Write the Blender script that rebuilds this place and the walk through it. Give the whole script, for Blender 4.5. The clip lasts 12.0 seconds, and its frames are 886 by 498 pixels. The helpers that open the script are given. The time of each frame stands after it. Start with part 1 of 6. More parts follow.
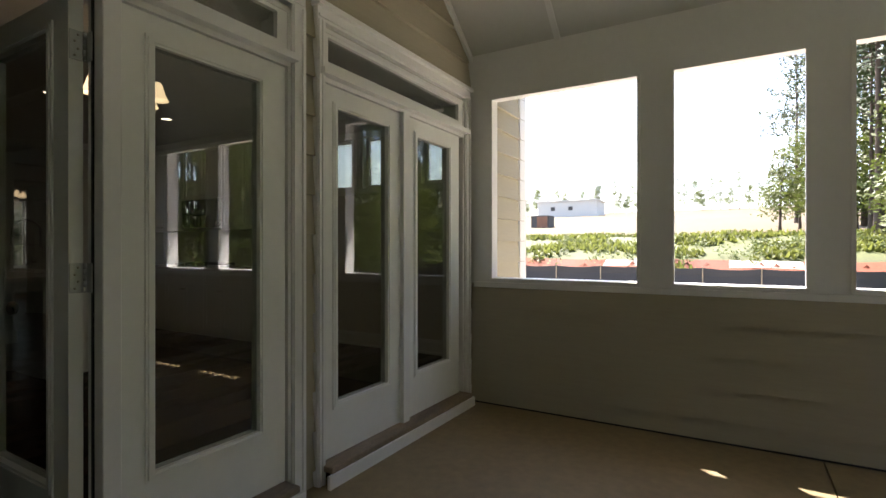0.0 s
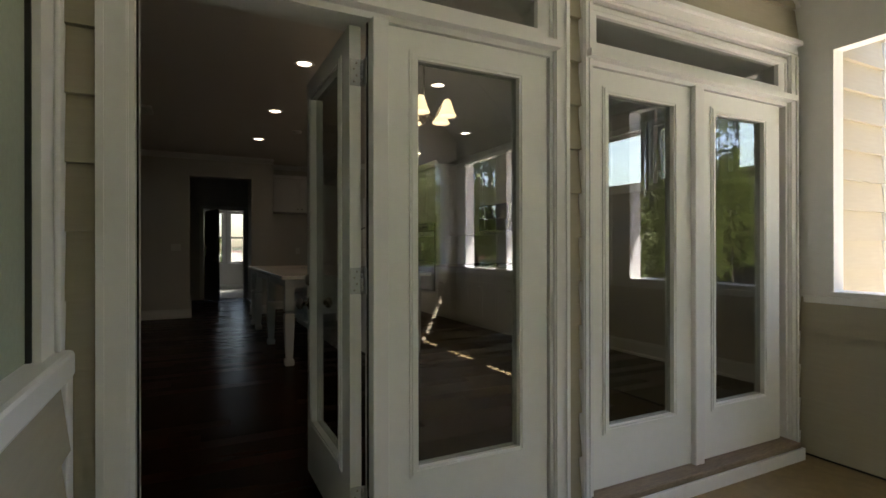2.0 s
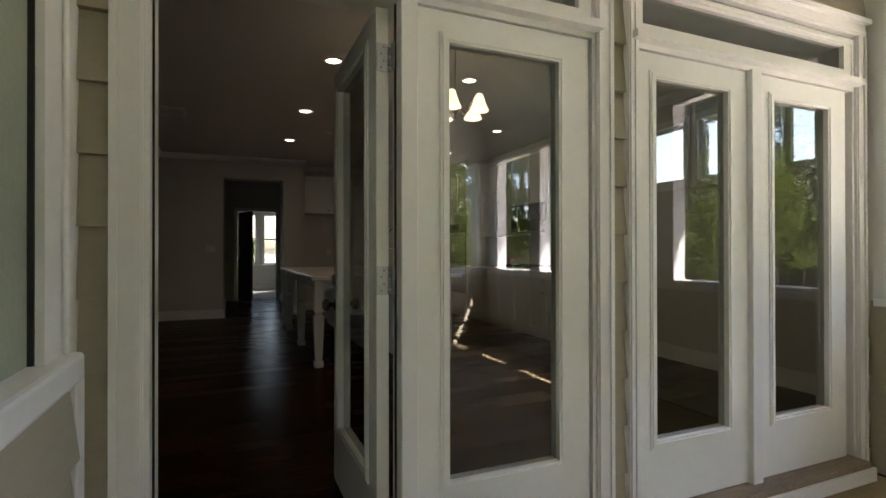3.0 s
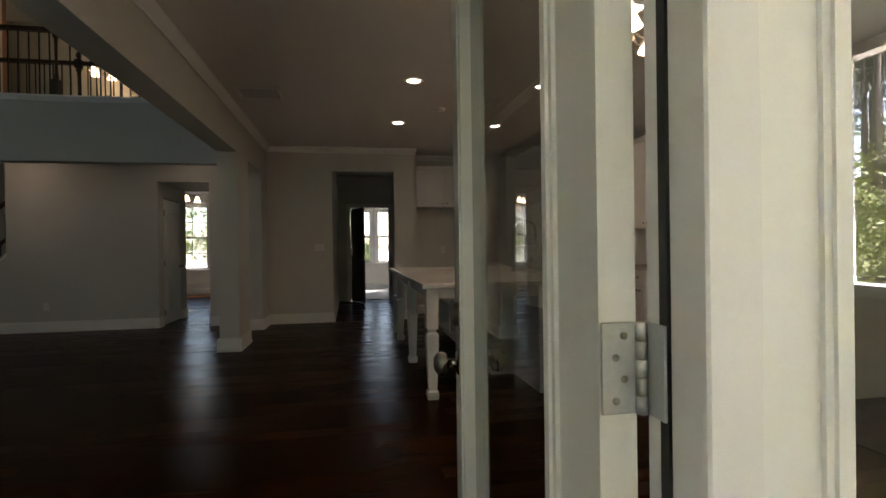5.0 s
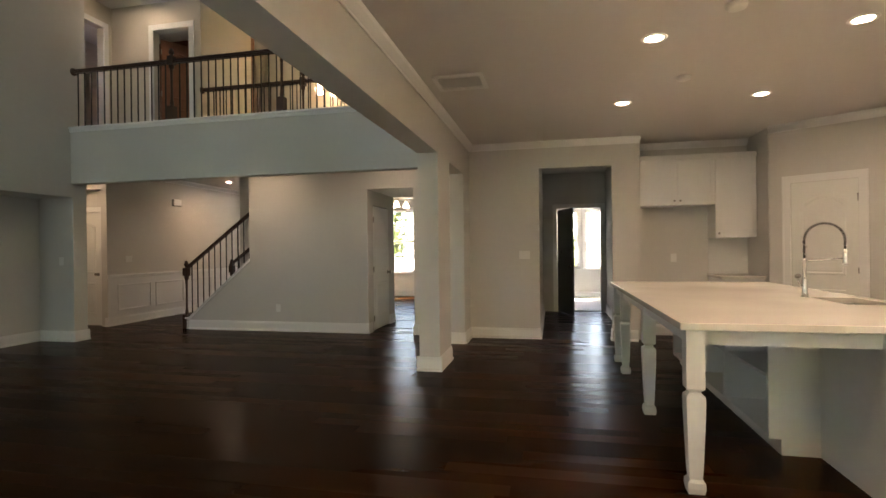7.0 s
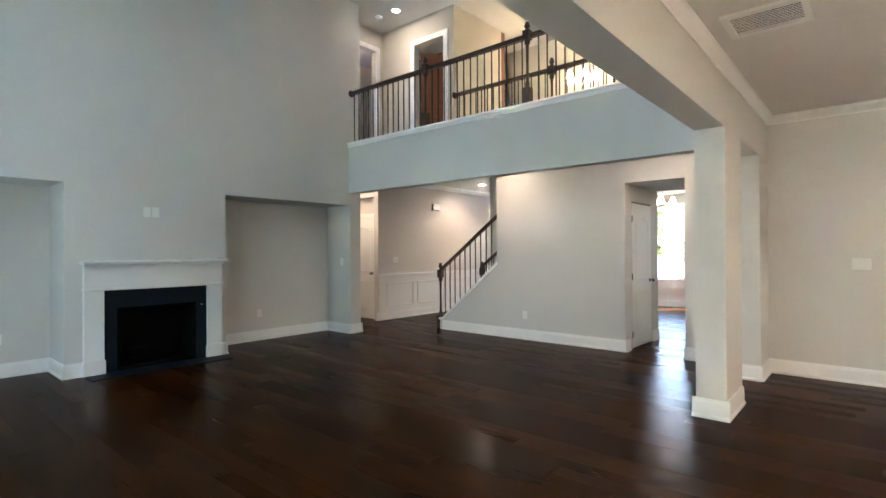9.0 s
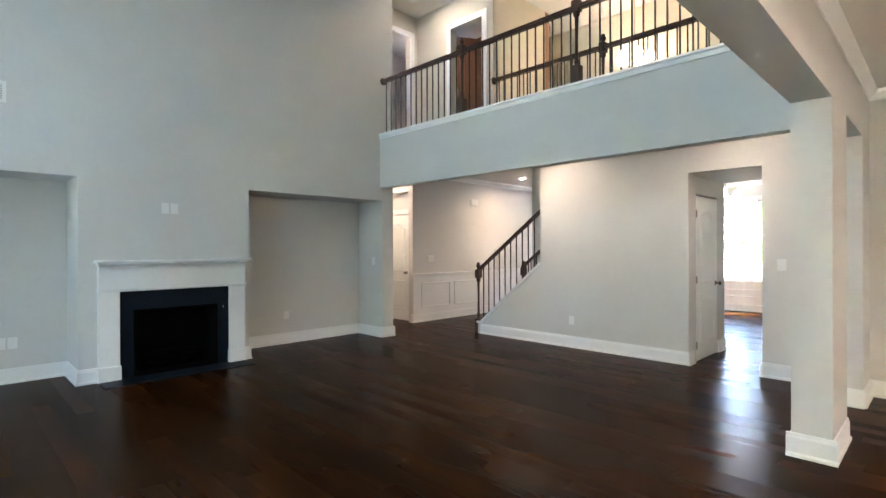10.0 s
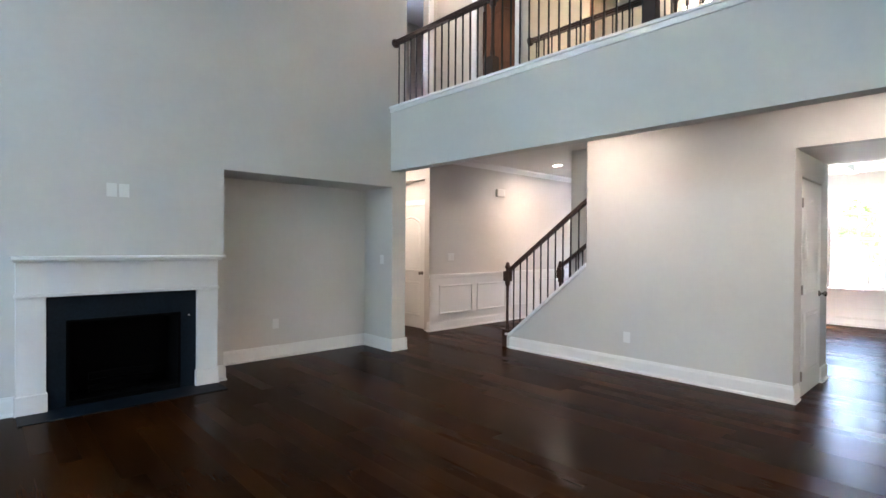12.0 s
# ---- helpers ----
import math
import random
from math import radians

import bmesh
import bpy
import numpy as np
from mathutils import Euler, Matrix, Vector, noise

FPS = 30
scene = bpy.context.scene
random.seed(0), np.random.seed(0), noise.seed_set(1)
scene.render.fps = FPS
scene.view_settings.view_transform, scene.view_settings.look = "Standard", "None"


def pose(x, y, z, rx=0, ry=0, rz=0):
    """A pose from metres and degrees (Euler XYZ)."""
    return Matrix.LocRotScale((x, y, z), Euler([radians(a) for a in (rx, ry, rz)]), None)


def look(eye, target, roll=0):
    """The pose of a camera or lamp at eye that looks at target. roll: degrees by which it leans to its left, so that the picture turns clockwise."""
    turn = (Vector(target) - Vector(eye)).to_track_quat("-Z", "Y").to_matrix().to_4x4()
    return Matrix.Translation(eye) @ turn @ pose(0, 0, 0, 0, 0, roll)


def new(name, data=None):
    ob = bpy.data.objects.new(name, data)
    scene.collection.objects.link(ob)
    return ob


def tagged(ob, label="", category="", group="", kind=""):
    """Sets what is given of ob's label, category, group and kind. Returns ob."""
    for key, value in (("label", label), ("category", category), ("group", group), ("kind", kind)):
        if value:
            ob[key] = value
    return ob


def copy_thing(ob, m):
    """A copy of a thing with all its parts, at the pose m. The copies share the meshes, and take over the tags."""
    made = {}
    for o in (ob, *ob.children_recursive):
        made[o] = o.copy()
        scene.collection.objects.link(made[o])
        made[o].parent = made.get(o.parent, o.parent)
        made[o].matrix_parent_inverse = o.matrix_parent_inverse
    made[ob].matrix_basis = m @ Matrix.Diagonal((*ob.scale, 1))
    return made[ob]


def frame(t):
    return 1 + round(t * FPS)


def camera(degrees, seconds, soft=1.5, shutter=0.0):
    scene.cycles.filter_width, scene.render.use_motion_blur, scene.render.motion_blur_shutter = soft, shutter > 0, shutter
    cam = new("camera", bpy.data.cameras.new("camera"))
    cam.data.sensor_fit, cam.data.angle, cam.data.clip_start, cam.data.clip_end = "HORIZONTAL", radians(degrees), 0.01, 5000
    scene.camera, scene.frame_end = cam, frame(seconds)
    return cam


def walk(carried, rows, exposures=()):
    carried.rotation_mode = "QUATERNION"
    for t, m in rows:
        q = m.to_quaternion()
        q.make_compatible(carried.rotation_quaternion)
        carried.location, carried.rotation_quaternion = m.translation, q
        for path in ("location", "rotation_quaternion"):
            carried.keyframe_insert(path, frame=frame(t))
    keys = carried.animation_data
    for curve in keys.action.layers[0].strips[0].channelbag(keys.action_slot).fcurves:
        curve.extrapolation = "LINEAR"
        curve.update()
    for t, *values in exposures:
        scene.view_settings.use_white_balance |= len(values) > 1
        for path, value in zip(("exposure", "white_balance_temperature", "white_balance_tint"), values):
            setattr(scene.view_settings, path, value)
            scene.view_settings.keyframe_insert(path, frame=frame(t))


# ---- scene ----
# ---- camera ----
cam = camera(82.7, 12.0)
PATH = [
    (0, (-0.155, -1.927, 1.164), (1.569, -0.912, 1.163), 0.0),
    (0.5, (0.028, -1.827, 1.175), (1.52, -0.494, 1.171), -0.1),
    (1, (0.12, -1.82, 1.188), (1.273, -0.186, 1.187), -0.2),
    (1.5, (0.117, -1.828, 1.187), (1.076, -0.073, 1.197), -0.2),
    (2, (0.132, -1.842, 1.185), (1.027, -0.053, 1.185), -0.1),
    (2.5, (0.158, -1.831, 1.167), (1.003, -0.018, 1.173), -0.1),
    (4.5, (0.346, -0.783, 1.183), (0.859, 1.15, 1.174), -0.5),
    (5, (0.407, -0.475, 1.2), (0.766, 1.493, 1.192), -0.8),
    (5.5, (0.405, -0.165, 1.212), (0.519, 1.832, 1.211), -0.6),
    (6, (0.339, 0.061, 1.233), (0.251, 2.059, 1.244), -0.5),
    (6.5, (0.312, 0.296, 1.278), (0.062, 2.28, 1.282), -0.6),
    (8.5, (0.11, 1.127, 1.371), (-0.965, 2.814, 1.384), -0.4),
    (9, (-0.001, 1.297, 1.368), (-1.302, 2.815, 1.378), -0.3),
    (9.5, (-0.209, 1.52, 1.397), (-1.618, 2.941, 1.397), -0.3),
    (10, (-0.382, 1.783, 1.395), (-1.799, 3.194, 1.393), -0.2),
    (10.5, (-0.594, 2.046, 1.385), (-2.031, 3.437, 1.383), 0.1),
    (11, (-0.818, 2.268, 1.394), (-2.281, 3.632, 1.394), 0.2),
    (11.5, (-1.114, 2.467, 1.398), (-2.567, 3.841, 1.387), 0.3),
    (12, (-1.395, 2.711, 1.389), (-2.862, 4.07, 1.376), 0.4),
]
walk(cam, [(t, look(eye, target, roll)) for t, eye, target, roll in PATH],
     exposures=[(0.0, 2.25, 6700, 16), (1.5, 2.85, 6700, 16), (2.7, 3.35, 6600, 18), (4.3, 4.3, 6500, 20), (5.0, 4.7, 6600, 21),
                (5.5, 5.1, 7000, 22), (6.5, 6.1, 7300, 23), (8.3, 7.5, 6150, 20), (9.5, 7.9, 5900, 20), (12.0, 8.1, 5700, 25)])

# ---- world, sun, large lights ----
SUN_WAY = Vector((-0.49, -0.50, -1.0)).normalized()
world = bpy.data.worlds.new("sky")
scene.world = world
world.use_nodes = True
wn = world.node_tree
sky = wn.nodes.new("ShaderNodeTexSky")
sky.sky_type = "NISHITA"
sky.sun_disc = False
sky.sun_elevation = math.asin(-SUN_WAY.z)
sky.sun_rotation = math.atan2(-SUN_WAY.x, -SUN_WAY.y)
sky.dust_density = 2.0
wn.nodes["Background"].inputs[1].default_value = 0.15
wn.links.new(sky.outputs[0], wn.nodes["Background"].inputs[0])
sun = new("sun", bpy.data.lights.new("sun", "SUN"))
sun.data.energy, sun.data.angle, sun.data.color = 5.0, radians(0.55), (1.0, 0.96, 0.90)
sun.matrix_world = look((0, 0, 20), Vector((0, 0, 20)) + SUN_WAY)


def window_light(name, centre, target, w, h, energy, colour=(0.86, 0.94, 1.0)):
    """Sky light in the opening of a window."""
    lamp = new(name, bpy.data.lights.new(name, "AREA"))
    lamp.data.shape, lamp.data.size, lamp.data.size_y = "RECTANGLE", w, h
    lamp.data.energy, lamp.data.color = energy, colour
    lamp.matrix_world = look(centre, target)
    return lamp


for wx in (-5.6, -3.9, -2.2):
    window_light("window_light", (wx, 0.06, 1.35), (wx, 3, 1.30), 0.30, 1.26, 0.095, (0.72, 0.95, 0.94))
    window_light("window_light", (wx, 0.06, 3.90), (wx, 3, 3.60), 0.30, 0.96, 0.125, (0.72, 0.95, 0.94))
KITCHEN_W, FOYER_W = 0.026, 0.045


def can_lamp(x, y, z, energy, colour=(1.0, 0.70, 0.42)):
    lamp = new("can_lamp", bpy.data.lights.new("can_lamp", "AREA"))
    lamp.data.shape, lamp.data.size = "DISK", 0.13
    lamp.data.energy, lamp.data.color = energy, colour
    lamp.data.spread = radians(150)
    lamp.matrix_world = pose(x, y, z)
    return lamp


# ---- materials ----
def material(name, colour, rough=0.5, metal=0.0, vary=0.08, scale=6.0, bump=0.0, bump_scale=80.0, per_piece=0.0, coat=0.0, spec=0.5, stretch=(1, 1, 1), speck=0.0):
    m = bpy.data.materials.new(name)
    m.use_nodes = True
    n, l = m.node_tree.nodes, m.node_tree.links
    b = n["Principled BSDF"]
    b.inputs["Roughness"].default_value = rough
    b.inputs["Metallic"].default_value = metal
    b.inputs["Specular IOR Level"].default_value = spec
    b.inputs["Coat Weight"].default_value = coat
    b.inputs["Coat Roughness"].default_value = 0.12
    co = n.new("ShaderNodeTexCoord")
    mp = n.new("ShaderNodeMapping")
    mp.inputs["Scale"].default_value = stretch
    l.new(co.outputs["Object"], mp.inputs[0])
    big = n.new("ShaderNodeTexNoise")
    big.inputs["Scale"].default_value = scale * 0.25
    big.inputs["Detail"].default_value = 3
    fine = n.new("ShaderNodeTexNoise")
    fine.inputs["Scale"].default_value = scale * 6
    fine.inputs["Detail"].default_value = 4
    l.new(mp.outputs[0], big.inputs["Vector"])
    l.new(mp.outputs[0], fine.inputs["Vector"])
    add = n.new("ShaderNodeMath")
    add.operation = "ADD"
    l.new(big.outputs[0], add.inputs[0])
    l.new(fine.outputs[0], add.inputs[1])
    last = add.outputs[0]
    if per_piece:
        oi = n.new("ShaderNodeObjectInfo")
        mul = n.new("ShaderNodeMath")
        mul.operation = "MULTIPLY_ADD"
        mul.inputs[1].default_value = per_piece
        l.new(oi.outputs["Random"], mul.inputs[0])
        l.new(last, mul.inputs[2])
        last = mul.outputs[0]
    rng = n.new("ShaderNodeMapRange")
    rng.inputs["From Min"].default_value, rng.inputs["From Max"].default_value = 0.6, 1.4 + per_piece
    rng.inputs["To Min"].default_value, rng.inputs["To Max"].default_value = 1 - vary, 1 + vary
    l.new(last, rng.inputs[0])
    mix = n.new("ShaderNodeVectorMath")
    mix.operation = "SCALE"
    mix.inputs[0].default_value = colour
    l.new(rng.outputs[0], mix.inputs["Scale"])
    l.new(mix.outputs[0], b.inputs["Base Color"])
    rr = n.new("ShaderNodeMapRange")
    rr.inputs["From Min"].default_value, rr.inputs["From Max"].default_value = 0.3, 0.7
    rr.inputs["To Min"].default_value, rr.inputs["To Max"].default_value = max(rough - 0.06, 0.02), min(rough + 0.08, 1)
    l.new(big.outputs[0], rr.inputs[0])
    l.new(rr.outputs[0], b.inputs["Roughness"])
    if bump:
        bn = n.new("ShaderNodeTexNoise")
        bn.inputs["Scale"].default_value = bump_scale
        bn.inputs["Detail"].default_value = 4
        l.new(mp.outputs[0], bn.inputs["Vector"])
        bp = n.new("ShaderNodeBump")
        bp.inputs["Strength"].default_value = bump
        bp.inputs["Distance"].default_value = 0.004
        l.new(bn.outputs[0], bp.inputs["Height"])
        l.new(bp.outputs[0], b.inputs["Normal"])
    return m


def emitter(name, colour, strength):
    m = bpy.data.materials.new(name)
    m.use_nodes = True
    b = m.node_tree.nodes["Principled BSDF"]
    b.inputs["Base Color"].default_value = (0.8, 0.8, 0.8, 1)
    b.inputs["Emission Color"].default_value = (*colour, 1)
    b.inputs["Emission Strength"].default_value = strength
    return m


def glass(name, base=0.07, tint=(0.95, 0.97, 0.96)):
    """A thin clear pane: mirror by Fresnel, clear otherwise."""
    m = bpy.data.materials.new(name)
    m.use_nodes = True
    n, l = m.node_tree.nodes, m.node_tree.links
    n.remove(n["Principled BSDF"])
    lw = n.new("ShaderNodeLayerWeight")
    lw.inputs[0].default_value = 0.5
    pw = n.new("ShaderNodeMath")
    pw.operation = "POWER"
    pw.inputs[1].default_value = 4.5
    l.new(lw.outputs["Facing"], pw.inputs[0])
    fr = n.new("ShaderNodeMath")
    fr.operation = "MULTIPLY_ADD"
    fr.inputs[1].default_value, fr.inputs[2].default_value = 0.9, base
    l.new(pw.outputs[0], fr.inputs[0])
    tr = n.new("ShaderNodeBsdfTransparent")
    tr.inputs[0].default_value = (*tint, 1)
    gl = n.new("ShaderNodeBsdfGlossy")
    gl.inputs["Roughness"].default_value = 0.0
    mx = n.new("ShaderNodeMixShader")
    l.new(fr.outputs[0], mx.inputs[0])
    l.new(tr.outputs[0], mx.inputs[1])
    l.new(gl.outputs[0], mx.inputs[2])
    l.new(mx.outputs[0], n["Material Output"].inputs[0])
    return m


M_WALL = material("grey_wall_paint", (0.60, 0.585, 0.55), 0.75, vary=0.025, scale=3, bump=0.06, bump_scale=220)
M_TRIM = material("white_trim_paint", (0.78, 0.78, 0.76), 0.38, vary=0.02, scale=5, bump=0.02)
M_DOOR = material("white_door_paint", (0.77, 0.78, 0.74), 0.42, vary=0.03, scale=4, bump=0.03, bump_scale=60)
M_CEIL = material("white_ceiling_paint", (0.70, 0.68, 0.65), 0.85, vary=0.02, scale=3, bump=0.05, bump_scale=200)
M_SIDING = material("khaki_siding", (0.37, 0.335, 0.245), 0.7, vary=0.07, scale=3, bump=0.12, bump_scale=60, per_piece=0.15, stretch=(0.4, 1, 4))
M_PORCH_TRIM = material("white_porch_trim", (0.74, 0.74, 0.72), 0.45, vary=0.03, scale=4, bump=0.03)
M_PORCH_CEIL = material("porch_ceiling_panel", (0.60, 0.60, 0.56), 0.6, vary=0.03, scale=4, bump=0.04)
M_CONCRETE = material("tan_concrete", (0.215, 0.162, 0.08), 0.65, vary=0.20, scale=3, bump=0.15, bump_scale=120)


def floor_boards(name, colour, rough):
    """Dark stained oak: broad amber patches, a tone for each board, faint long grain."""
    m = bpy.data.materials.new(name)
    m.use_nodes = True
    n, l = m.node_tree.nodes, m.node_tree.links
    b = n["Principled BSDF"]
    b.inputs["Specular IOR Level"].default_value = 0.024
    co = n.new("ShaderNodeNewGeometry")
    mp = n.new("ShaderNodeMapping")
    mp.inputs["Scale"].default_value = (0.45, 1.3, 1)
    l.new(co.outputs["Position"], mp.inputs[0])
    oi = n.new("ShaderNodeObjectInfo")
    tone = n.new("ShaderNodeMath")
    tone.operation = "ADD"
    l.new(oi.outputs["Random"], tone.inputs[0])
    l.new(co.outputs["Random Per Island"], tone.inputs[1])
    wrap = n.new("ShaderNodeMath")
    wrap.operation = "FRACT"
    l.new(tone.outputs[0], wrap.inputs[0])

    def scaled(socket, lo, hi, a, c):
        rng = n.new("ShaderNodeMapRange")
        for key, value in (("From Min", lo), ("From Max", hi), ("To Min", a), ("To Max", c)):
            rng.inputs[key].default_value = value
        l.new(socket, rng.inputs[0])
        return rng.outputs[0]

    def times(p, q):
        mul = n.new("ShaderNodeMath")
        mul.operation = "MULTIPLY"
        l.new(p, mul.inputs[0])
        l.new(q, mul.inputs[1])
        return mul.outputs[0]

    broad = n.new("ShaderNodeTexNoise")
    broad.inputs["Scale"].default_value, broad.inputs["Detail"].default_value = 1.7, 2.5
    l.new(mp.outputs[0], broad.inputs["Vector"])
    long = n.new("ShaderNodeMapping")
    long.inputs["Scale"].default_value = (1.2, 30, 1)
    l.new(co.outputs["Position"], long.inputs[0])
    grain = n.new("ShaderNodeTexNoise")
    grain.inputs["Scale"].default_value, grain.inputs["Detail"].default_value = 2.0, 3
    l.new(long.outputs[0], grain.inputs["Vector"])
    k = times(times(scaled(wrap.outputs[0], 0, 1, 0.90, 1.10), scaled(broad.outputs[0], 0.32, 0.68, 0.55, 1.5)), scaled(grain.outputs[0], 0.3, 0.7, 0.9, 1.1))
    mix = n.new("ShaderNodeVectorMath")
    mix.operation = "SCALE"
    mix.inputs[0].default_value = colour
    l.new(k, mix.inputs["Scale"])
    l.new(mix.outputs[0], b.inputs["Base Color"])
    l.new(scaled(wrap.outputs[0], 0, 1, rough - 0.02, rough + 0.02), b.inputs["Roughness"])
    return m


M_FLOOR = floor_boards("dark_stained_oak", (0.0205, 0.0066, 0.0013), 0.27)
M_SLATE = material("black_slate", (0.006, 0.011, 0.017), 0.5, vary=0.3, scale=7, bump=0.1, bump_scale=40, spec=0.1)
M_SOOT = material("firebox_black", (0.002, 0.002, 0.002), 0.9, vary=0.3, scale=10, bump=0.2, spec=0.05)
M_DARKWOOD = material("dark_stained_rail", (0.045, 0.022, 0.014), 0.35, vary=0.3, scale=8, stretch=(0.3, 2, 2), bump=0.04)
M_IRON = material("black_iron", (0.012, 0.010, 0.010), 0.45, vary=0.2, scale=10)
M_CAB = material("white_cabinet_lacquer", (0.76, 0.755, 0.73), 0.35, vary=0.02, scale=4)
M_QUARTZ = material("white_quartz", (0.74, 0.70, 0.65), 0.14, vary=0.012, scale=2, spec=0.5)
M_STEEL = material("brushed_steel", (0.55, 0.55, 0.54), 0.28, metal=1.0, vary=0.06, scale=20, stretch=(1, 1, 8))
M_NICKEL = material("satin_nickel", (0.33, 0.31, 0.28), 0.3, metal=1.0, vary=0.05, scale=20)
M_CHROME = material("chrome", (0.75, 0.75, 0.75), 0.08, metal=1.0, vary=0.03, scale=20)
M_ZINC = material("zinc_hinge", (0.50, 0.52, 0.52), 0.42, metal=0.9, vary=0.10, scale=30, bump=0.05)
M_BLACKGLASS = material("black_oven_glass", (0.008, 0.008, 0.009), 0.06, vary=0.1, scale=8)
M_RUBBER_SHADE = material("black_rubber_and_shade_line", (0.010, 0.010, 0.011), 0.6, vary=0.2, scale=20)
M_PLASTIC = material("white_plastic", (0.75, 0.75, 0.72), 0.35, vary=0.02, scale=10)
M_SILL = material("weathered_wood_sill", (0.22, 0.17, 0.115), 0.7, vary=0.5, scale=9, stretch=(0.6, 5, 3), bump=0.4, bump_scale=50)
M_TILE = material("white_splash_tile", (0.72, 0.72, 0.70), 0.2, vary=0.03, scale=6, per_piece=0.2)
M_CARPETWALL = material("upper_wall_paint", (0.58, 0.54, 0.46), 0.75, vary=0.03, scale=3, bump=0.05, bump_scale=200)
M_BROWNDOOR = material("stained_wood_door", (0.20, 0.085, 0.045), 0.4, vary=0.3, scale=5, stretch=(3, 3, 0.3), bump=0.05)
M_BLACKDOOR = material("black_painted_door", (0.030, 0.031, 0.038), 0.3, vary=0.2, scale=5)
# Both tints are darker than clear glass, to hold back daylight indoors.
M_GLASS = glass("clear_glass", 0.11, (0.76, 0.78, 0.76))
M_GLASS_DIM = glass("dimmed_glass", 0.06, (0.46, 0.48, 0.47))
M_DUSTY = material("dusty_pane", (0.33, 0.37, 0.28), 0.5, vary=0.10, scale=9, bump=0.05)
M_FROST = emitter("lit_frosted_glass", (1.0, 0.74, 0.42), 0.36)
M_CAN = emitter("lit_lamp_lens", (1.0, 0.84, 0.62), 1.6)


def leafy(m, share):
    """Lets part of the light through a leaf material."""
    n, l = m.node_tree.nodes, m.node_tree.links
    b = n["Principled BSDF"]
    tr = n.new("ShaderNodeBsdfTranslucent")
    l.new(b.inputs["Base Color"].links[0].from_socket, tr.inputs["Color"])
    mx = n.new("ShaderNodeMixShader")
    mx.inputs[0].default_value = share
    l.new(b.outputs[0], mx.inputs[1])
    l.new(tr.outputs[0], mx.inputs[2])
    l.new(mx.outputs[0], n["Material Output"].inputs[0])
    return m


M_CARPET = material("grey_carpet", (0.42, 0.40, 0.38), 0.95, vary=0.06, scale=12, bump=0.3, bump_scale=300)
M_GRASS = material("rough_grass", (0.075, 0.088, 0.024), 0.8, vary=0.4, scale=3)
M_WEED = leafy(material("weed_blades", (0.15, 0.17, 0.04), 0.7, vary=0.4, scale=3), 0.5)
M_GROUND = material("dry_clay_yard", (0.40, 0.35, 0.28), 0.9, vary=0.4, scale=0.6, bump=0.3, bump_scale=6)
M_CLAY = material("red_clay", (0.16, 0.045, 0.02), 0.9, vary=0.4, scale=2, bump=0.5, bump_scale=8)
M_FENCE = material("black_silt_fabric", (0.022, 0.024, 0.028), 0.7, vary=0.2, scale=3)
M_STAKE = material("wooden_stake", (0.28, 0.23, 0.16), 0.8, vary=0.2, scale=9)
M_BARK = material("pine_bark", (0.075, 0.055, 0.042), 0.9, vary=0.4, scale=5, bump=0.5, bump_scale=20, stretch=(3, 3, 0.6))
M_LEAF = leafy(material("bright_leaves", (0.11, 0.14, 0.03), 0.6, vary=0.6, scale=1.2), 0.25)
M_NEEDLE = material("pine_needles", (0.045, 0.07, 0.025), 0.7, vary=0.45, scale=1.0)
M_SHINGLE = material("roof_shingle", (0.09, 0.085, 0.08), 0.9, vary=0.3, scale=10, bump=0.3)
M_FARHOUSE = material("pale_cladding", (0.62, 0.60, 0.56), 0.8, vary=0.05, scale=1)
M_FIELD = material("dry_field", (0.105, 0.078, 0.036), 0.9, vary=0.3, scale=0.3)


# ---- mesh helpers ----
def box(bm, x0, x1, y0, y1, z0, z1):
    v = [bm.verts.new(p) for p in ((x0, y0, z0), (x1, y0, z0), (x1, y1, z0), (x0, y1, z0), (x0, y0, z1), (x1, y0, z1), (x1, y1, z1), (x0, y1, z1))]
    for f in ((3, 2, 1, 0), (4, 5, 6, 7), (0, 1, 5, 4), (1, 2, 6, 5), (2, 3, 7, 6), (3, 0, 4, 7)):
        bm.faces.new([v[i] for i in f])
    return bm


def boxes(*list_of):
    bm = bmesh.new()
    for b in list_of:
        box(bm, *b)
    return bm


def bevelled(bm, w, segments=1):
    bmesh.ops.remove_doubles(bm, verts=bm.verts, dist=1e-5)
    edges = [e for e in bm.edges if len(e.link_faces) == 2 and e.calc_face_angle() > 0.6]
    bmesh.ops.bevel(bm, geom=edges, offset=w, segments=segments, affect="EDGES", profile=0.5)
    return bm


def bbox(x0, x1, y0, y1, z0, z1, w=0.004, segments=1):
    return bevelled(boxes((x0, x1, y0, y1, z0, z1)), w, segments)


def lathe(bm, profile, centre=(0, 0, 0), n=16, axis="z"):
    """Turns (radius, height) pairs round an axis."""
    rings = []
    for r, h in profile:
        ring = []
        for i in range(n):
            a = 2 * math.pi * i / n
            c, s = r * math.cos(a), r * math.sin(a)
            p = {"z": (c, s, h), "x": (h, c, s), "y": (s, h, c)}[axis]
            ring.append(bm.verts.new((centre[0] + p[0], centre[1] + p[1], centre[2] + p[2])))
        rings.append(ring)
    for a, b in zip(rings, rings[1:]):
        for i in range(n):
            f = bm.faces.new((a[i], a[(i + 1) % n], b[(i + 1) % n], b[i]))
            f.smooth = True
    for ring, rev in ((rings[0], True), (rings[-1], False)):
        try:
            bm.faces.new(ring[::-1] if rev else ring)
        except ValueError:
            pass
    return bm


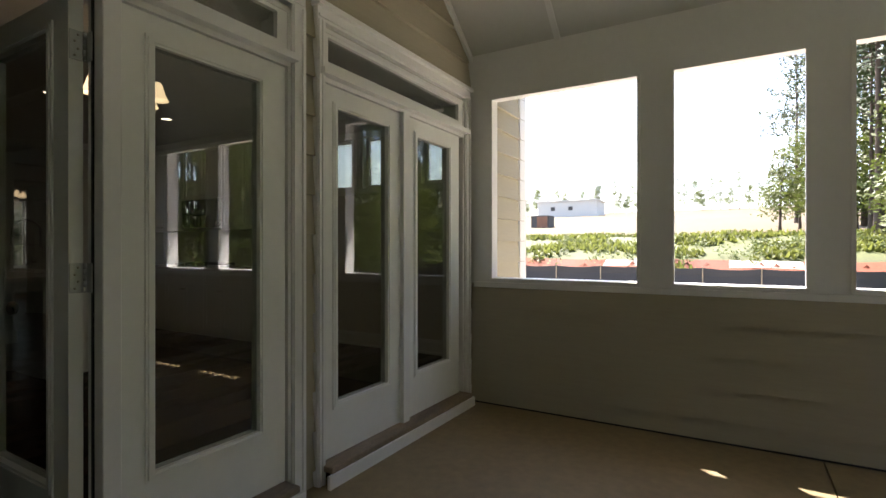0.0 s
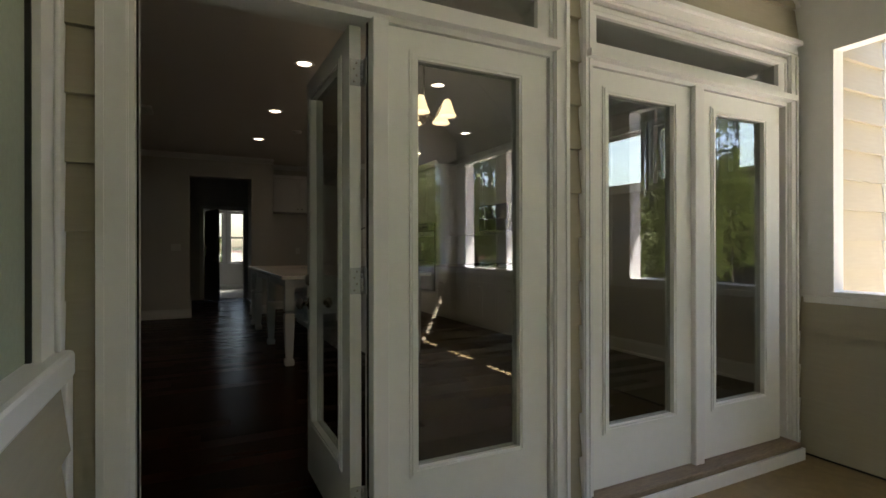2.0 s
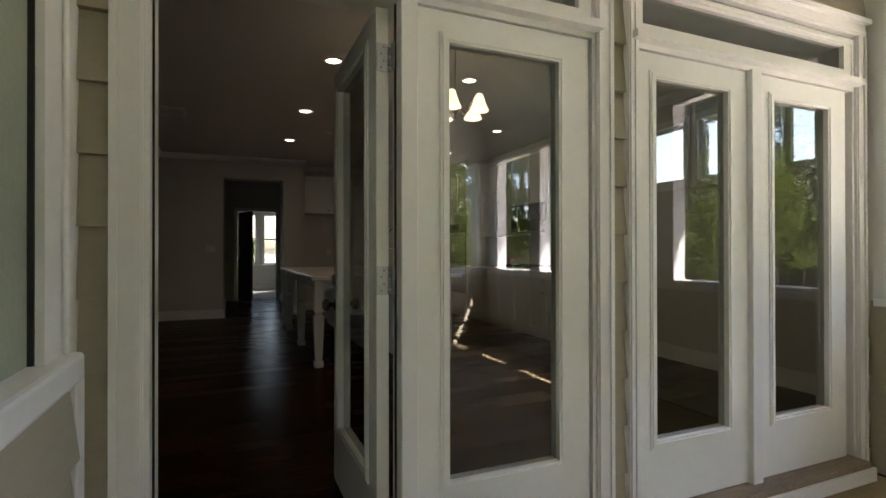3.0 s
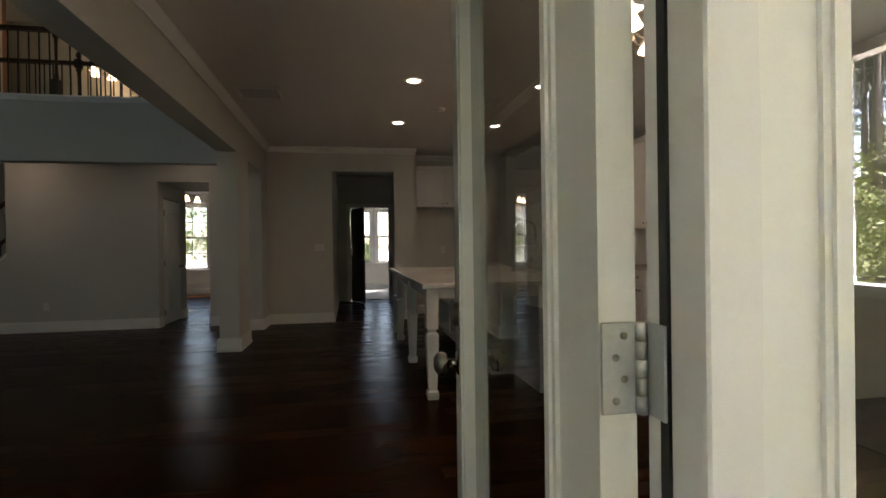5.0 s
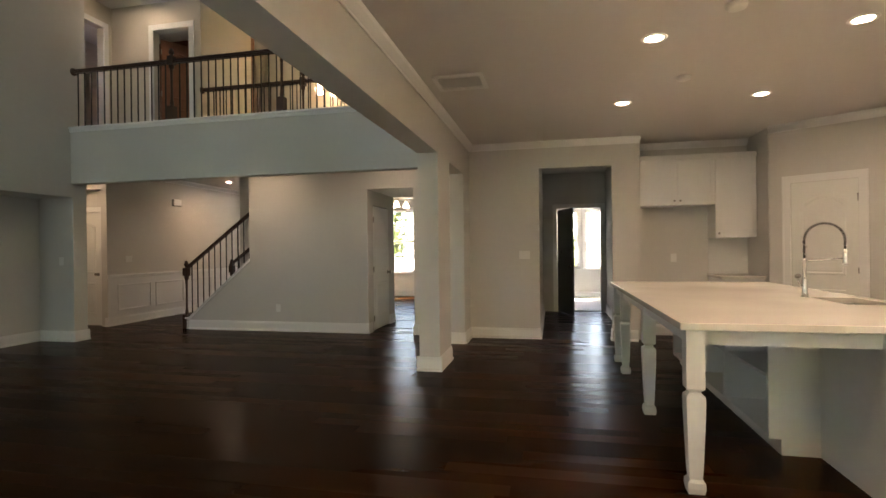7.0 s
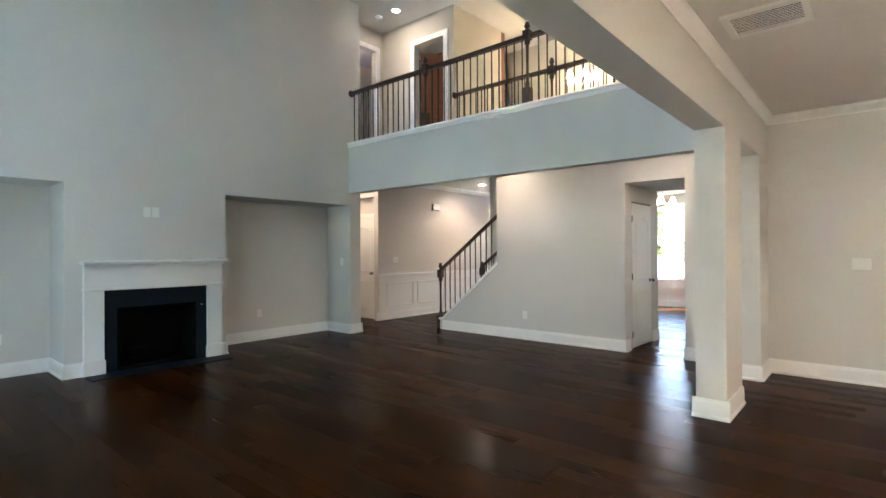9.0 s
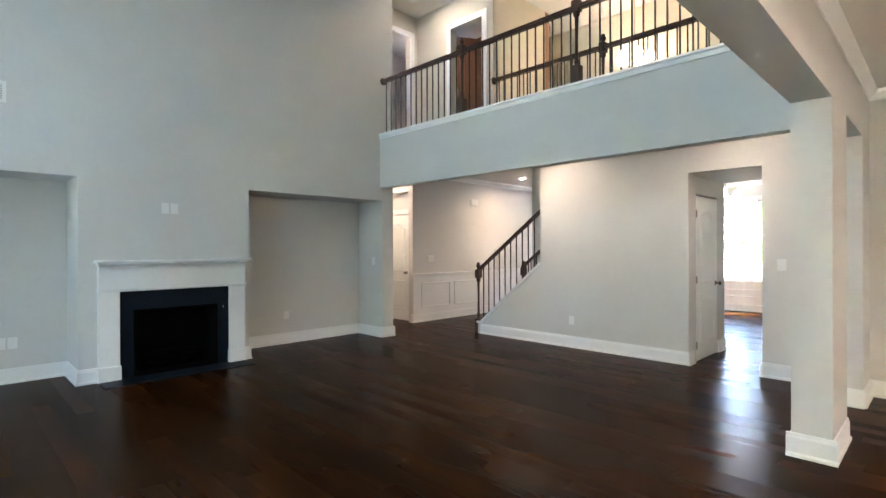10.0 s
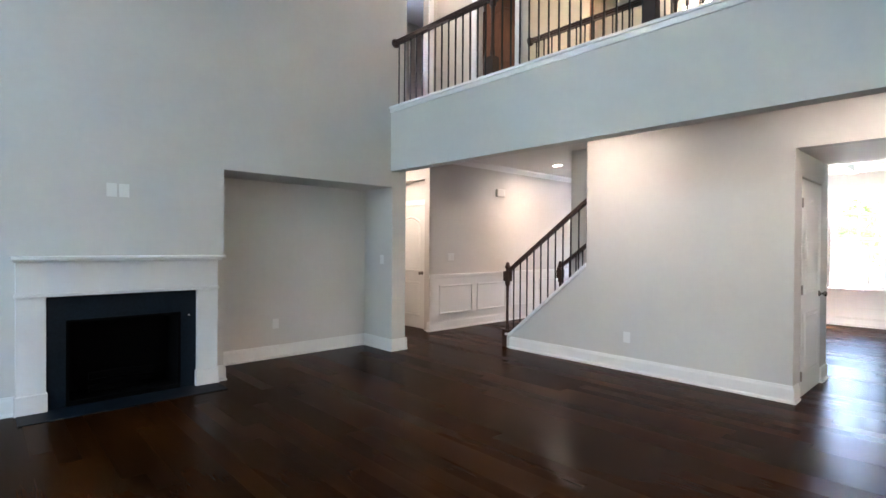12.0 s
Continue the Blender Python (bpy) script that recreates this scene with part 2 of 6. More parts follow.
def extrude_x(bm, profile, x0, x1):
    """A bar along x with a (y, z) profile."""
    a = [bm.verts.new((x0, y, z)) for y, z in profile]
    b = [bm.verts.new((x1, y, z)) for y, z in profile]
    n = len(profile)
    for i in range(n):
        bm.faces.new((a[i], b[i], b[(i + 1) % n], a[(i + 1) % n]))
    bm.faces.new(a[::-1])
    bm.faces.new(b)
    bmesh.ops.recalc_face_normals(bm, faces=bm.faces)
    return bm


def tube(bm, points, r, n=8):
    """A round bar through points."""
    pts = [Vector(p) for p in points]
    rings = []
    for i, p in enumerate(pts):
        d = (pts[min(i + 1, len(pts) - 1)] - pts[max(i - 1, 0)]).normalized()
        u = d.orthogonal().normalized() if i == 0 else (rings_u - d * rings_u.dot(d)).normalized()
        rings_u = u
        w = d.cross(u)
        rings.append([bm.verts.new(p + (u * math.cos(2 * math.pi * k / n) + w * math.sin(2 * math.pi * k / n)) * r) for k in range(n)])
    for a, b in zip(rings, rings[1:]):
        for k in range(n):
            f = bm.faces.new((a[k], a[(k + 1) % n], b[(k + 1) % n], b[k]))
            f.smooth = True
    bm.faces.new(rings[0][::-1])
    bm.faces.new(rings[-1])
    return bm


def link(name, bm, mat):
    me = bpy.data.meshes.new(name)
    bm.to_mesh(me)
    bm.free()
    me.materials.append(mat)
    return new(name, me)


def part(name, bm, mat, parent, label=""):
    ob = link(name, bm, mat)
    ob.parent = parent
    return tagged(ob, label) if label else ob


def thing(name, label, category, at=None, group="", kind=""):
    ob = new(name)
    ob.empty_display_size = 0.1
    if at is not None:
        ob.matrix_basis = at
    return tagged(ob, label, category, group, kind)


def structure(name, bm, mat, label, category="wall"):
    return tagged(link(name, bm, mat), label, category, kind="structure")


def slab_with_holes(u0, u1, z0, z1, holes):
    """Splits a rectangle in u and z round holes (u0, u1, z0, z1) into boxes."""
    us = sorted({u0, u1, *[min(max(h[i], u0), u1) for h in holes for i in (0, 1)]})
    zs = sorted({z0, z1, *[min(max(h[i], z0), z1) for h in holes for i in (2, 3)]})
    out = []
    for a, b in zip(us, us[1:]):
        run = None
        for c, d in zip(zs, zs[1:]):
            mu, mz = (a + b) / 2, (c + d) / 2
            solid = not any(h[0] < mu < h[1] and h[2] < mz < h[3] for h in holes)
            if solid and run:
                run[3] = d
            elif solid:
                run = [a, b, c, d]
            if run and (not solid or d == zs[-1]):
                out.append(tuple(run))
                run = None
    return out


def wall_y(name, y0, y1, x0, x1, z0, z1, holes, mat, label):
    return structure(name, boxes(*[(a, b, y0, y1, c, d) for a, b, c, d in slab_with_holes(x0, x1, z0, z1, holes)]), mat, label)


def wall_x(name, x0, x1, y0, y1, z0, z1, holes, mat, label):
    return structure(name, boxes(*[(x0, x1, a, b, c, d) for a, b, c, d in slab_with_holes(y0, y1, z0, z1, holes)]), mat, label)


BASE_PROFILE = ((0, 0), (0.028, 0), (0.028, 0.018), (0.016, 0.03), (0.016, 0.125), (0.010, 0.145), (0.010, 0.155), (0, 0.158))
CROWN_PROFILE = ((0, 0), (0.012, 0), (0.016, 0.014), (0.06, 0.062), (0.066, 0.085), (0.066, 0.092), (0, 0.092))


def run(name, profile, a, b, z, mat, label, category, out):
    """A moulding from a to b on plan; out is the unit way from the wall into the room."""
    bm = bmesh.new()
    ends = []
    for p in (a, b):
        ends.append([bm.verts.new((p[0] + out[0] * u, p[1] + out[1] * u, z + v)) for u, v in profile])
    n = len(profile)
    for i in range(n):
        bm.faces.new((ends[0][i], ends[1][i], ends[1][(i + 1) % n], ends[0][(i + 1) % n]))
    bm.faces.new(ends[0][::-1])
    bm.faces.new(ends[1])
    bmesh.ops.recalc_face_normals(bm, faces=bm.faces)
    return structure(name, bm, mat, label, category)


def baseboard(a, b, out, z=0.0):
    return run("baseboard", BASE_PROFILE, a, b, z, M_TRIM, "white painted moulded baseboard along the wall", "baseboard", out)


def crown(a, b, out, z=2.85):
    return run("trim", CROWN_PROFILE, a, b, z - 0.092, M_TRIM, "white painted crown moulding under the ceiling", "crown moulding", out)


# ---- plan ----
CEIL, UP, UPCEIL = 2.85, 3.09, 5.60        # ground storey ceiling, upper floor, upper ceiling
KERB = UP + 0.07                           # top of the kerb along the balcony edge
PORCH = -0.075                             # porch floor
FIRE_X, NICHE_X = -6.68, -7.31
BALC_Y, BACK_Y, STAIR_Y = 6.67, 7.94, 8.05
BEAM0, BEAM1, SOFFIT = -1.13, -0.905, 2.36
RIGHT_X = 4.58

# ---- structure: house shell ----
DOOR_HOLES = [(-0.045, 1.60, -0.2, 2.34), (1.775, 3.40, -0.2, 2.34)]
GREAT_HOLES = [(wx - 0.16, wx + 0.16, 0.7, 2.0) for wx in (-5.6, -3.9, -2.2)] + [(wx - 0.16, wx + 0.16, 3.4, 4.4) for wx in (-5.6, -3.9, -2.2)]
wall_y("wall_south", 0.0, 0.15, -7.3, RIGHT_X + 0.15, -0.6, UPCEIL, DOOR_HOLES + GREAT_HOLES, M_WALL, "grey painted rear wall with glazed doors and windows")
HIGH = [(0.47, 1.13), (1.31, 1.97), (2.14, 2.80)]
wall_x("wall_east", RIGHT_X, RIGHT_X + 0.15, 0.15, 14.4, -0.6, CEIL + 0.2, [(a, b, 1.89, 2.50) for a, b in HIGH], M_WALL, "grey painted kitchen wall with small high windows")
wall_x("wall_fireplace", NICHE_X, FIRE_X, 0.15, 6.92, 0, UPCEIL, [(0.55, 2.77, -1, 2.15), (4.56, 6.70, -1, 2.15), (3.27, 4.14, 0.03, 0.73)], M_WALL, "light grey chimney wall two storeys high with two recessed niches")
wall_x("wall_niche_back", NICHE_X - 0.15, NICHE_X - 0.002, 0.15, 6.92, 0, UPCEIL, [], M_WALL, "light grey wall behind the niches")
wall_x("wall_beam", BEAM0, BEAM1, 0.15, STAIR_Y, 0, UPCEIL, [(-1, 5.82, -1, SOFFIT), (6.45, 7.42, -1, SOFFIT)], M_WALL, "grey painted beam and column wall between kitchen and great room")
wall_y("wall_kitchen_back", BACK_Y, BACK_Y + 0.16, BEAM1, 1.45, 0, CEIL, [(0.11, 1.12, -1, 2.47)], M_WALL, "grey painted kitchen back wall with a hall opening")
wall_y("wall_balcony_front", BALC_Y, BALC_Y + 0.15, FIRE_X, BEAM0, 2.352, KERB, [], M_WALL, "pale grey painted balcony front")
wall_y("wall_stair", STAIR_Y, STAIR_Y + 0.12, -4.64, BEAM0, 0, CEIL, [(-2.556, -1.80, -1, 2.28)], M_WALL, "light grey stair wall with a doorway")
structure("floor_upper", boxes((-7.4, BEAM0, BALC_Y + 0.01, 7.95, CEIL, UP - 0.004), (-7.4, -5.44, 7.951, 9.4, CEIL + 0.204, UP - 0.004)), M_CEIL, "upper hall floor slab", "floor")
structure("floor", boxes((-9.0, RIGHT_X + 0.15, 0.0, 14.4, -0.3, -0.0015)), M_FLOOR, "dark stained wooden subfloor", "floor")
structure("ceiling_kitchen", boxes((BEAM1, RIGHT_X, 0.15, 14.4, CEIL, CEIL + 0.2)), M_CEIL, "flat white kitchen ceiling", "ceiling")
structure("ceiling_foyer", boxes((-9.0, -4.63, 7.952, 14.4, CEIL, CEIL + 0.2), (-4.63, BEAM1, 9.35, 14.4, CEIL, CEIL + 0.2), (-9.0, -7.401, 6.9, 7.951, CEIL, CEIL + 0.2)), M_CEIL, "flat white foyer ceiling", "ceiling")
structure("ceiling_upper", boxes((-9.0, BEAM1, 0.0, 14.4, UPCEIL, UPCEIL + 0.2)), M_CEIL, "flat white ceiling over the great room and upper hall", "ceiling")
# upper hall walls
wall_y("wall_upper_hall", 7.95, 8.07, -7.4, -5.44, UP, UPCEIL, [(-6.36, -5.66, UP - 1, 5.13)], M_CARPETWALL, "beige upper hall wall with a doorway")
wall_x("wall_upper_end", -7.35, -7.23, 6.92, 7.95, UP, UPCEIL, [(7.08, 7.78, UP - 1, 5.2)], M_CARPETWALL, "beige upper hall end wall with a doorway")
wall_x("wall_upper_return", -5.56, -5.44, 8.07, 9.4, UP, UPCEIL, [], M_CARPETWALL, "beige wall beside the stairwell")
wall_y("wall_upper_back", 10.4, 10.55, -9.0, BEAM1, CEIL + 0.2, UPCEIL, [], M_CARPETWALL, "beige wall across the stairwell")
# The brown colour of this wall stands for the dimness of the room.
wall_y("wall_upper_room", 9.4, 9.52, -9.0, -5.44, UP, UPCEIL, [], M_BROWNDOOR, "wall coloured brown to stand for the dim room behind the upper doorway")
wall_x("wall_upper_west", -9.0, -8.85, 0.0, 14.4, UP - 0.3, UPCEIL, [(7.30, 7.62, 4.5, 5.0)], M_CARPETWALL, "beige wall of the upper bathroom")
wall_x("wall_upper_east", BEAM0, BEAM1, STAIR_Y, 10.55, CEIL, UPCEIL, [], M_CARPETWALL, "beige wall at the end of the upper hall")
# foyer
wall_y("wall_left_hall", STAIR_Y, STAIR_Y + 0.12, -9.0, -7.48, 0, CEIL, [(-8.62, -7.60, -1, 2.47)], M_WALL, "grey wall with an opening to a recessed door")
wall_y("wall_left_hall_recess", 8.172, 8.29, -9.0, -7.601, 0, CEIL, [], M_WALL, "grey wall behind the recess of the side hall door")
wall_x("wall_foyer", -7.60, -7.48, STAIR_Y + 0.12, 14.4, 0, CEIL, [], M_WALL, "light grey foyer wall above white wainscot")
wall_x("wall_far_west", -9.15, -9.0, 6.0, 14.4, 0, CEIL, [], M_WALL, "grey wall closing the side hall")
wall_y("wall_left_hall_south", 6.80, 6.92, -9.0, NICHE_X, 0, UPCEIL, [], M_WALL, "grey wall closing the side hall behind the chimney")
wall_y("wall_stair_end", 9.375, 9.495, -5.71, -5.201, 0, CEIL, [], M_WALL, "grey wall end beyond the stair railing")
wall_y("wall_stair_back", 9.23, 9.35, -4.64, -2.56, 0, CEIL, [], M_WALL, "grey wall behind the stair")
# dining room beyond the doorway
wall_x("wall_passage", -2.68, -2.556, STAIR_Y + 0.12, 9.40, 0, 2.28, [(8.30, 9.08, -1, 2.05)], M_WALL, "grey passage wall with a closet door")
wall_x("wall_passage_east", -1.80, -1.68, STAIR_Y + 0.12, 9.40, 0, CEIL, [], M_WALL, "grey passage wall")
structure("ceiling_passage", boxes((-2.68, -1.68, STAIR_Y + 0.12, 9.40, 2.28, 2.40)), M_CEIL, "low white passage ceiling", "ceiling")
# Unseen opening, added only to let fill light into the foyer.
FOYER_FILL = (-6.85, -6.25, 1.1, 2.2)
DWIN = [(-4.27, -3.44, 0.68, 2.42), (-3.32, -2.60, 0.68, 2.42)]
wall_y("wall_dining_north", 14.2, 14.35, -9.0, BEAM1, 0, CEIL, DWIN + [FOYER_FILL], M_WALL, "light dining room wall with a pair of windows")
wall_x("wall_dining_west", -5.2, -5.08, 9.35, 14.2, 0, CEIL, [], M_WALL, "light dining room wall")
wall_x("wall_dining_east", -1.0, BEAM1, STAIR_Y + 0.0, 14.4, 0, CEIL, [], M_WALL, "light dining room wall")
# hall from the kitchen to the bright room
wall_x("wall_hall_west", 0.0, 0.11, BACK_Y + 0.16, 11.2, 0, CEIL, [], M_WALL, "grey hall wall")
wall_x("wall_hall_east", 1.36, 1.47, BACK_Y + 0.16, 11.2, 0, CEIL, [], M_WALL, "grey hall wall")
wall_y("wall_hall_end", 11.2, 11.32, -0.9, 2.6, 0, CEIL, [(0.40, 1.26, -1, 2.12)], M_WALL, "grey hall end wall with an open door")
FWIN = [(0.12, 0.97, 0.78, 2.28), (1.15, 2.00, 0.78, 2.28)]
wall_y("wall_north", 14.2, 14.35, BEAM1, RIGHT_X + 0.15, 0, CEIL, FWIN, M_WALL, "light front wall with tall windows")
wall_x("wall_front_room_west", -0.9, -0.78, 11.32, 14.2, 0, CEIL, [], M_WALL, "light wall of the front room")
wall_x("wall_front_room_east", 2.5, 2.62, 11.32, 14.2, 0, CEIL, [], M_WALL, "light wall of the front room")
# kitchen recess and corner pantry
wall_y("wall_kitchen_recess", 8.55, 8.70, 1.45, RIGHT_X, 0, CEIL, [], M_WALL, "grey wall of the refrigerator recess")
wall_x("wall_recess_side", 1.45, 1.52, BACK_Y + 0.16, 8.55, 0, CEIL, [], M_WALL, "grey side of the refrigerator recess")

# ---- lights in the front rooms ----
# The last lamp is added fill for the foyer, not a known window.
for a, b, c, d in FWIN + DWIN + [FOYER_FILL]:
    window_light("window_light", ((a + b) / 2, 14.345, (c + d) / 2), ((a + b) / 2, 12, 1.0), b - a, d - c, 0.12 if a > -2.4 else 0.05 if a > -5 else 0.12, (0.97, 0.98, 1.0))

# ---- front room carpet ----
structure("carpet", boxes((-0.779, 2.499, 11.33, 14.17, 0.001, 0.012)), M_CARPET, "pale grey carpet of the front room", "carpet")

# ---- porch ----
PX0, PX1, PY1 = -0.20, 3.525, -4.50
structure("porch_floor", boxes((-0.35, 3.68, -2.346, -0.001, -0.6, PORCH), (-0.35, 3.68, PY1 - 0.15, -2.354, -0.6, PORCH), (-0.35, 3.68, -2.354, -2.346, -0.6, PORCH - 0.02)), M_CONCRETE, "tan stained concrete porch floor", "floor")
END_OPEN = [(-1.34, -0.20), (-2.29, -1.53), (-3.24, -2.48), (-4.25, -3.43)]
OUT_OPEN = [(0.0, 0.85), (1.05, 1.60), (1.80, 2.35), (2.55, 3.33)]
SILL, HEAD, PLATE = 0.93, 2.375, 2.74


def half_wall_x(name, x0, x1, opens, inner, label):
    """A white framed wall of openings on a siding-clad half wall, along y."""
    w = thing(name, label, "wall", kind="structure")
    part("half_wall", boxes((x0, x1, PY1 - 0.15, 0.0, PORCH, SILL - 0.03)), M_PORCH_TRIM, w)
    part("header", boxes((x0, x1, PY1 - 0.15, 0.0, HEAD, PLATE)), M_PORCH_TRIM, w)
    ends = [0.0] + [e for a, b in opens for e in (b, a)] + [PY1 - 0.15]
    for hi, lo in zip(ends[::2], ends[1::2]):
        part("post", boxes((x0, x1, lo, hi, SILL - 0.03, HEAD)), M_PORCH_TRIM, w)
    return w


half_wall_x("wall_porch_east", PX1, PX1 + 0.14, END_OPEN, -1, "white painted porch wall of screenless openings over a siding half wall")
half_wall_x("wall_porch_west", PX0 - 0.14, PX0, [(-1.55, -0.145)], 1, "white painted porch side wall with a glazed opening")
wall_y("wall_porch_south", PY1 - 0.14, PY1, PX0, PX1, PORCH, PLATE, [(a, b, SILL - 0.03, HEAD) for a, b in OUT_OPEN], M_PORCH_TRIM, "white painted porch wall of screenless openings over a half wall")
for a, b in END_OPEN:
    structure("window_sill", bbox(PX1 - 0.012, PX1 + 0.165, a, b, SILL - 0.03, SILL, 0.004), M_PORCH_TRIM, "white painted sill of a porch opening", "sill")
    bm = boxes((PX1 - 0.014, PX1 + 0.02, a - 0.001, a + 0.022, SILL, HEAD), (PX1 - 0.014, PX1 + 0.02, b - 0.022, b + 0.001, SILL, HEAD), (PX1 - 0.014, PX1 + 0.02, a, b, HEAD - 0.022, HEAD + 0.001))
    structure("trim", bm, M_PORCH_TRIM, "white stop moulding round a porch opening", "trim")
for a, b in OUT_OPEN:
    structure("window_sill", bbox(a, b, PY1 - 0.165, PY1 + 0.012, SILL - 0.03, SILL, 0.004), M_PORCH_TRIM, "white painted sill of a porch opening", "sill")
# Black strip in place of the shadow line between siding and floor.
structure("trim", boxes((PX1 - 0.032, PX1 - 0.0275, PY1 + 0.03, -0.06, PORCH, PORCH + 0.011)), M_RUBBER_SHADE, "black strip standing in for the shadow line along the foot of the porch half wall", "trim")
# half-wall cap trim
structure("trim", bbox(PX1 - 0.018, PX1, PY1 + 0.002, -0.06, SILL - 0.075, SILL - 0.032, 0.003), M_PORCH_TRIM, "white apron board below the porch sill", "trim")
# side opening with dusty pane
left = thing("window_porch", "white framed porch side window with a dusty greenish pane", "window", kind="structure")
part("window_frame", boxes((PX0 - 0.10, PX0 + 0.006, -0.310, -0.145, 0.91, HEAD), (PX0 - 0.10, PX0 + 0.006, -1.55, -1.40, 0.91, HEAD), (PX0 - 0.10, PX0 + 0.006, -1.40, -0.310, HEAD - 0.06, HEAD)), M_PORCH_TRIM, left)
part("stop_moulding", bevelled(boxes((PX0 + 0.006, PX0 + 0.022, -0.190, -0.140, 0.91, HEAD)), 0.006, 2), M_PORCH_TRIM, left)
part("window_sill", bevelled(boxes((PX0 - 0.10, PX0 + 0.045, -1.55, -0.135, 0.835, 0.91)), 0.012, 2), M_PORCH_TRIM, left)
part("gasket", boxes((PX0 - 0.06, PX0 - 0.012, -0.319, -0.3105, 0.912, HEAD - 0.06)), M_RUBBER_SHADE, left, "black rubber gasket")
part("pane", boxes((PX0 - 0.030, PX0 - 0.024, -1.40, -0.3195, 0.912, HEAD - 0.06)), M_DUSTY, left, "dusty greenish pane")
structure("trim", bbox(PX0 - 0.01, PX0 + 0.022, -0.115, -0.035, PORCH, 0.845, 0.004), M_PORCH_TRIM, "white corner board under the porch side window", "trim")
# vaulted ceiling and roof
RIDGE_X, RIDGE_Z = 1.66, PLATE + 0.82 * 1.865
bm = bmesh.new()
for sx in (PX1, PX0):
    v = [bm.verts.new(p) for p in ((sx, PY1, PLATE), (sx, -0.001, PLATE), (RIDGE_X, -0.001, RIDGE_Z), (RIDGE_X, PY1, RIDGE_Z))]
    w = [bm.verts.new(q.co + Vector((0, 0, 0.04))) for q in v]
    for f in ((v[0], v[1], v[2], v[3]), (w[3], w[2], w[1], w[0]), (v[0], w[0], w[1], v[1]), (v[1], w[1], w[2], v[2]), (v[2], w[2], w[3], v[3]), (v[3], w[3], w[0], v[0])):
        bm.faces.new(f)
bmesh.ops.recalc_face_normals(bm, faces=bm.faces)
structure("ceiling_porch", bm, M_PORCH_CEIL, "pale vaulted porch ceiling", "ceiling")
for yb in (-0.755, -1.97, -3.18):
    bm = bmesh.new()
    for sx, sg in ((PX1, -1), (PX0, 1)):
        n0 = Vector((sx, yb, PLATE - 0.004)), Vector((RIDGE_X, yb, RIDGE_Z - 0.004))
        ring = []
        for p in n0:
            ring.append([bm.verts.new(p + Vector((0, dy, dz))) for dy, dz in ((-0.022, 0), (0.022, 0), (0.022, -0.014), (-0.022, -0.014))])
        for i in range(4):
            bm.faces.new((ring[0][i], ring[1][i], ring[1][(i + 1) % 4], ring[0][(i + 1) % 4]))
        bm.faces.new(ring[0]), bm.faces.new(ring[1])
    bmesh.ops.recalc_face_normals(bm, faces=bm.faces)
    structure("trim", bm, M_PORCH_TRIM, "white batten over a joint of the porch ceiling", "batten")
bm = bmesh.new()
for sx in (PX1, PX0):
    o = 0.012 * (1 if sx < RIDGE_X else -1)
    prof = [(sx + o, PLATE - 0.005), (RIDGE_X, RIDGE_Z - 0.02), (RIDGE_X, RIDGE_Z - 0.075), (sx + o, PLATE - 0.06)]
    f0 = [bm.verts.new((x, -0.048, z)) for x, z in prof]
    f1 = [bm.verts.new((x, -0.020, z)) for x, z in prof]
    bm.faces.new(f0), bm.faces.new(f1)
    for i in range(4):
        bm.faces.new((f0[i], f0[(i + 1) % 4], f1[(i + 1) % 4], f1[i]))
bmesh.ops.recalc_face_normals(bm, faces=bm.faces)
structure("trim", bm, M_PORCH_TRIM, "white rake board under the vaulted porch ceiling", "trim")
bm = bmesh.new()
for sx, ex in ((PX1, 4.30), (PX0, -0.975)):
    prof = [(sx, PLATE + 0.05), (RIDGE_X, RIDGE_Z + 0.05), (RIDGE_X, RIDGE_Z + 0.2), (ex, 2.78), (ex, 2.645), (sx + (0.14 if sx > 0 else -0.14), 2.645)]
    f0 = [bm.verts.new((x, PY1 - 0.5, z)) for x, z in prof]
    f1 = [bm.verts.new((x, -0.13, z)) for x, z in prof]
    bm.faces.new(f0), bm.faces.new(f1)
    for i in range(6):
        bm.faces.new((f0[i], f0[(i + 1) % 6], f1[(i + 1) % 6], f1[i]))
bmesh.ops.recalc_face_normals(bm, faces=bm.faces)
structure("roof_porch", bm, M_SHINGLE, "grey shingled porch roof with boxed eaves", "roof")
bm = bmesh.new()
pts = [(PX0, PLATE), (PX1, PLATE), (RIDGE_X, RIDGE_Z)]
f0 = [bm.verts.new((x, PY1 - 0.14, z)) for x, z in pts]
f1 = [bm.verts.new((x, PY1 - 0.0, z)) for x, z in pts]
bm.faces.new(f0), bm.faces.new(f1)
for i in range(3):
    bm.faces.new((f0[i], f0[(i + 1) % 3], f1[(i + 1) % 3], f1[i]))
bmesh.ops.recalc_face_normals(bm, faces=bm.faces)
structure("wall_porch_gable", bm, M_PORCH_TRIM, "white porch gable panel")
structure("roof_house", boxes((BEAM1, RIGHT_X + 0.80, -0.12, 14.5, CEIL + 0.201, CEIL + 0.32)), M_SHINGLE, "grey shingled house roof edge", "roof")

# ---- glazed doors ----
G0, G1 = 0.325, 1.930          # glass of every leaf
LEAF0, LEAF1 = 0.035, 2.045


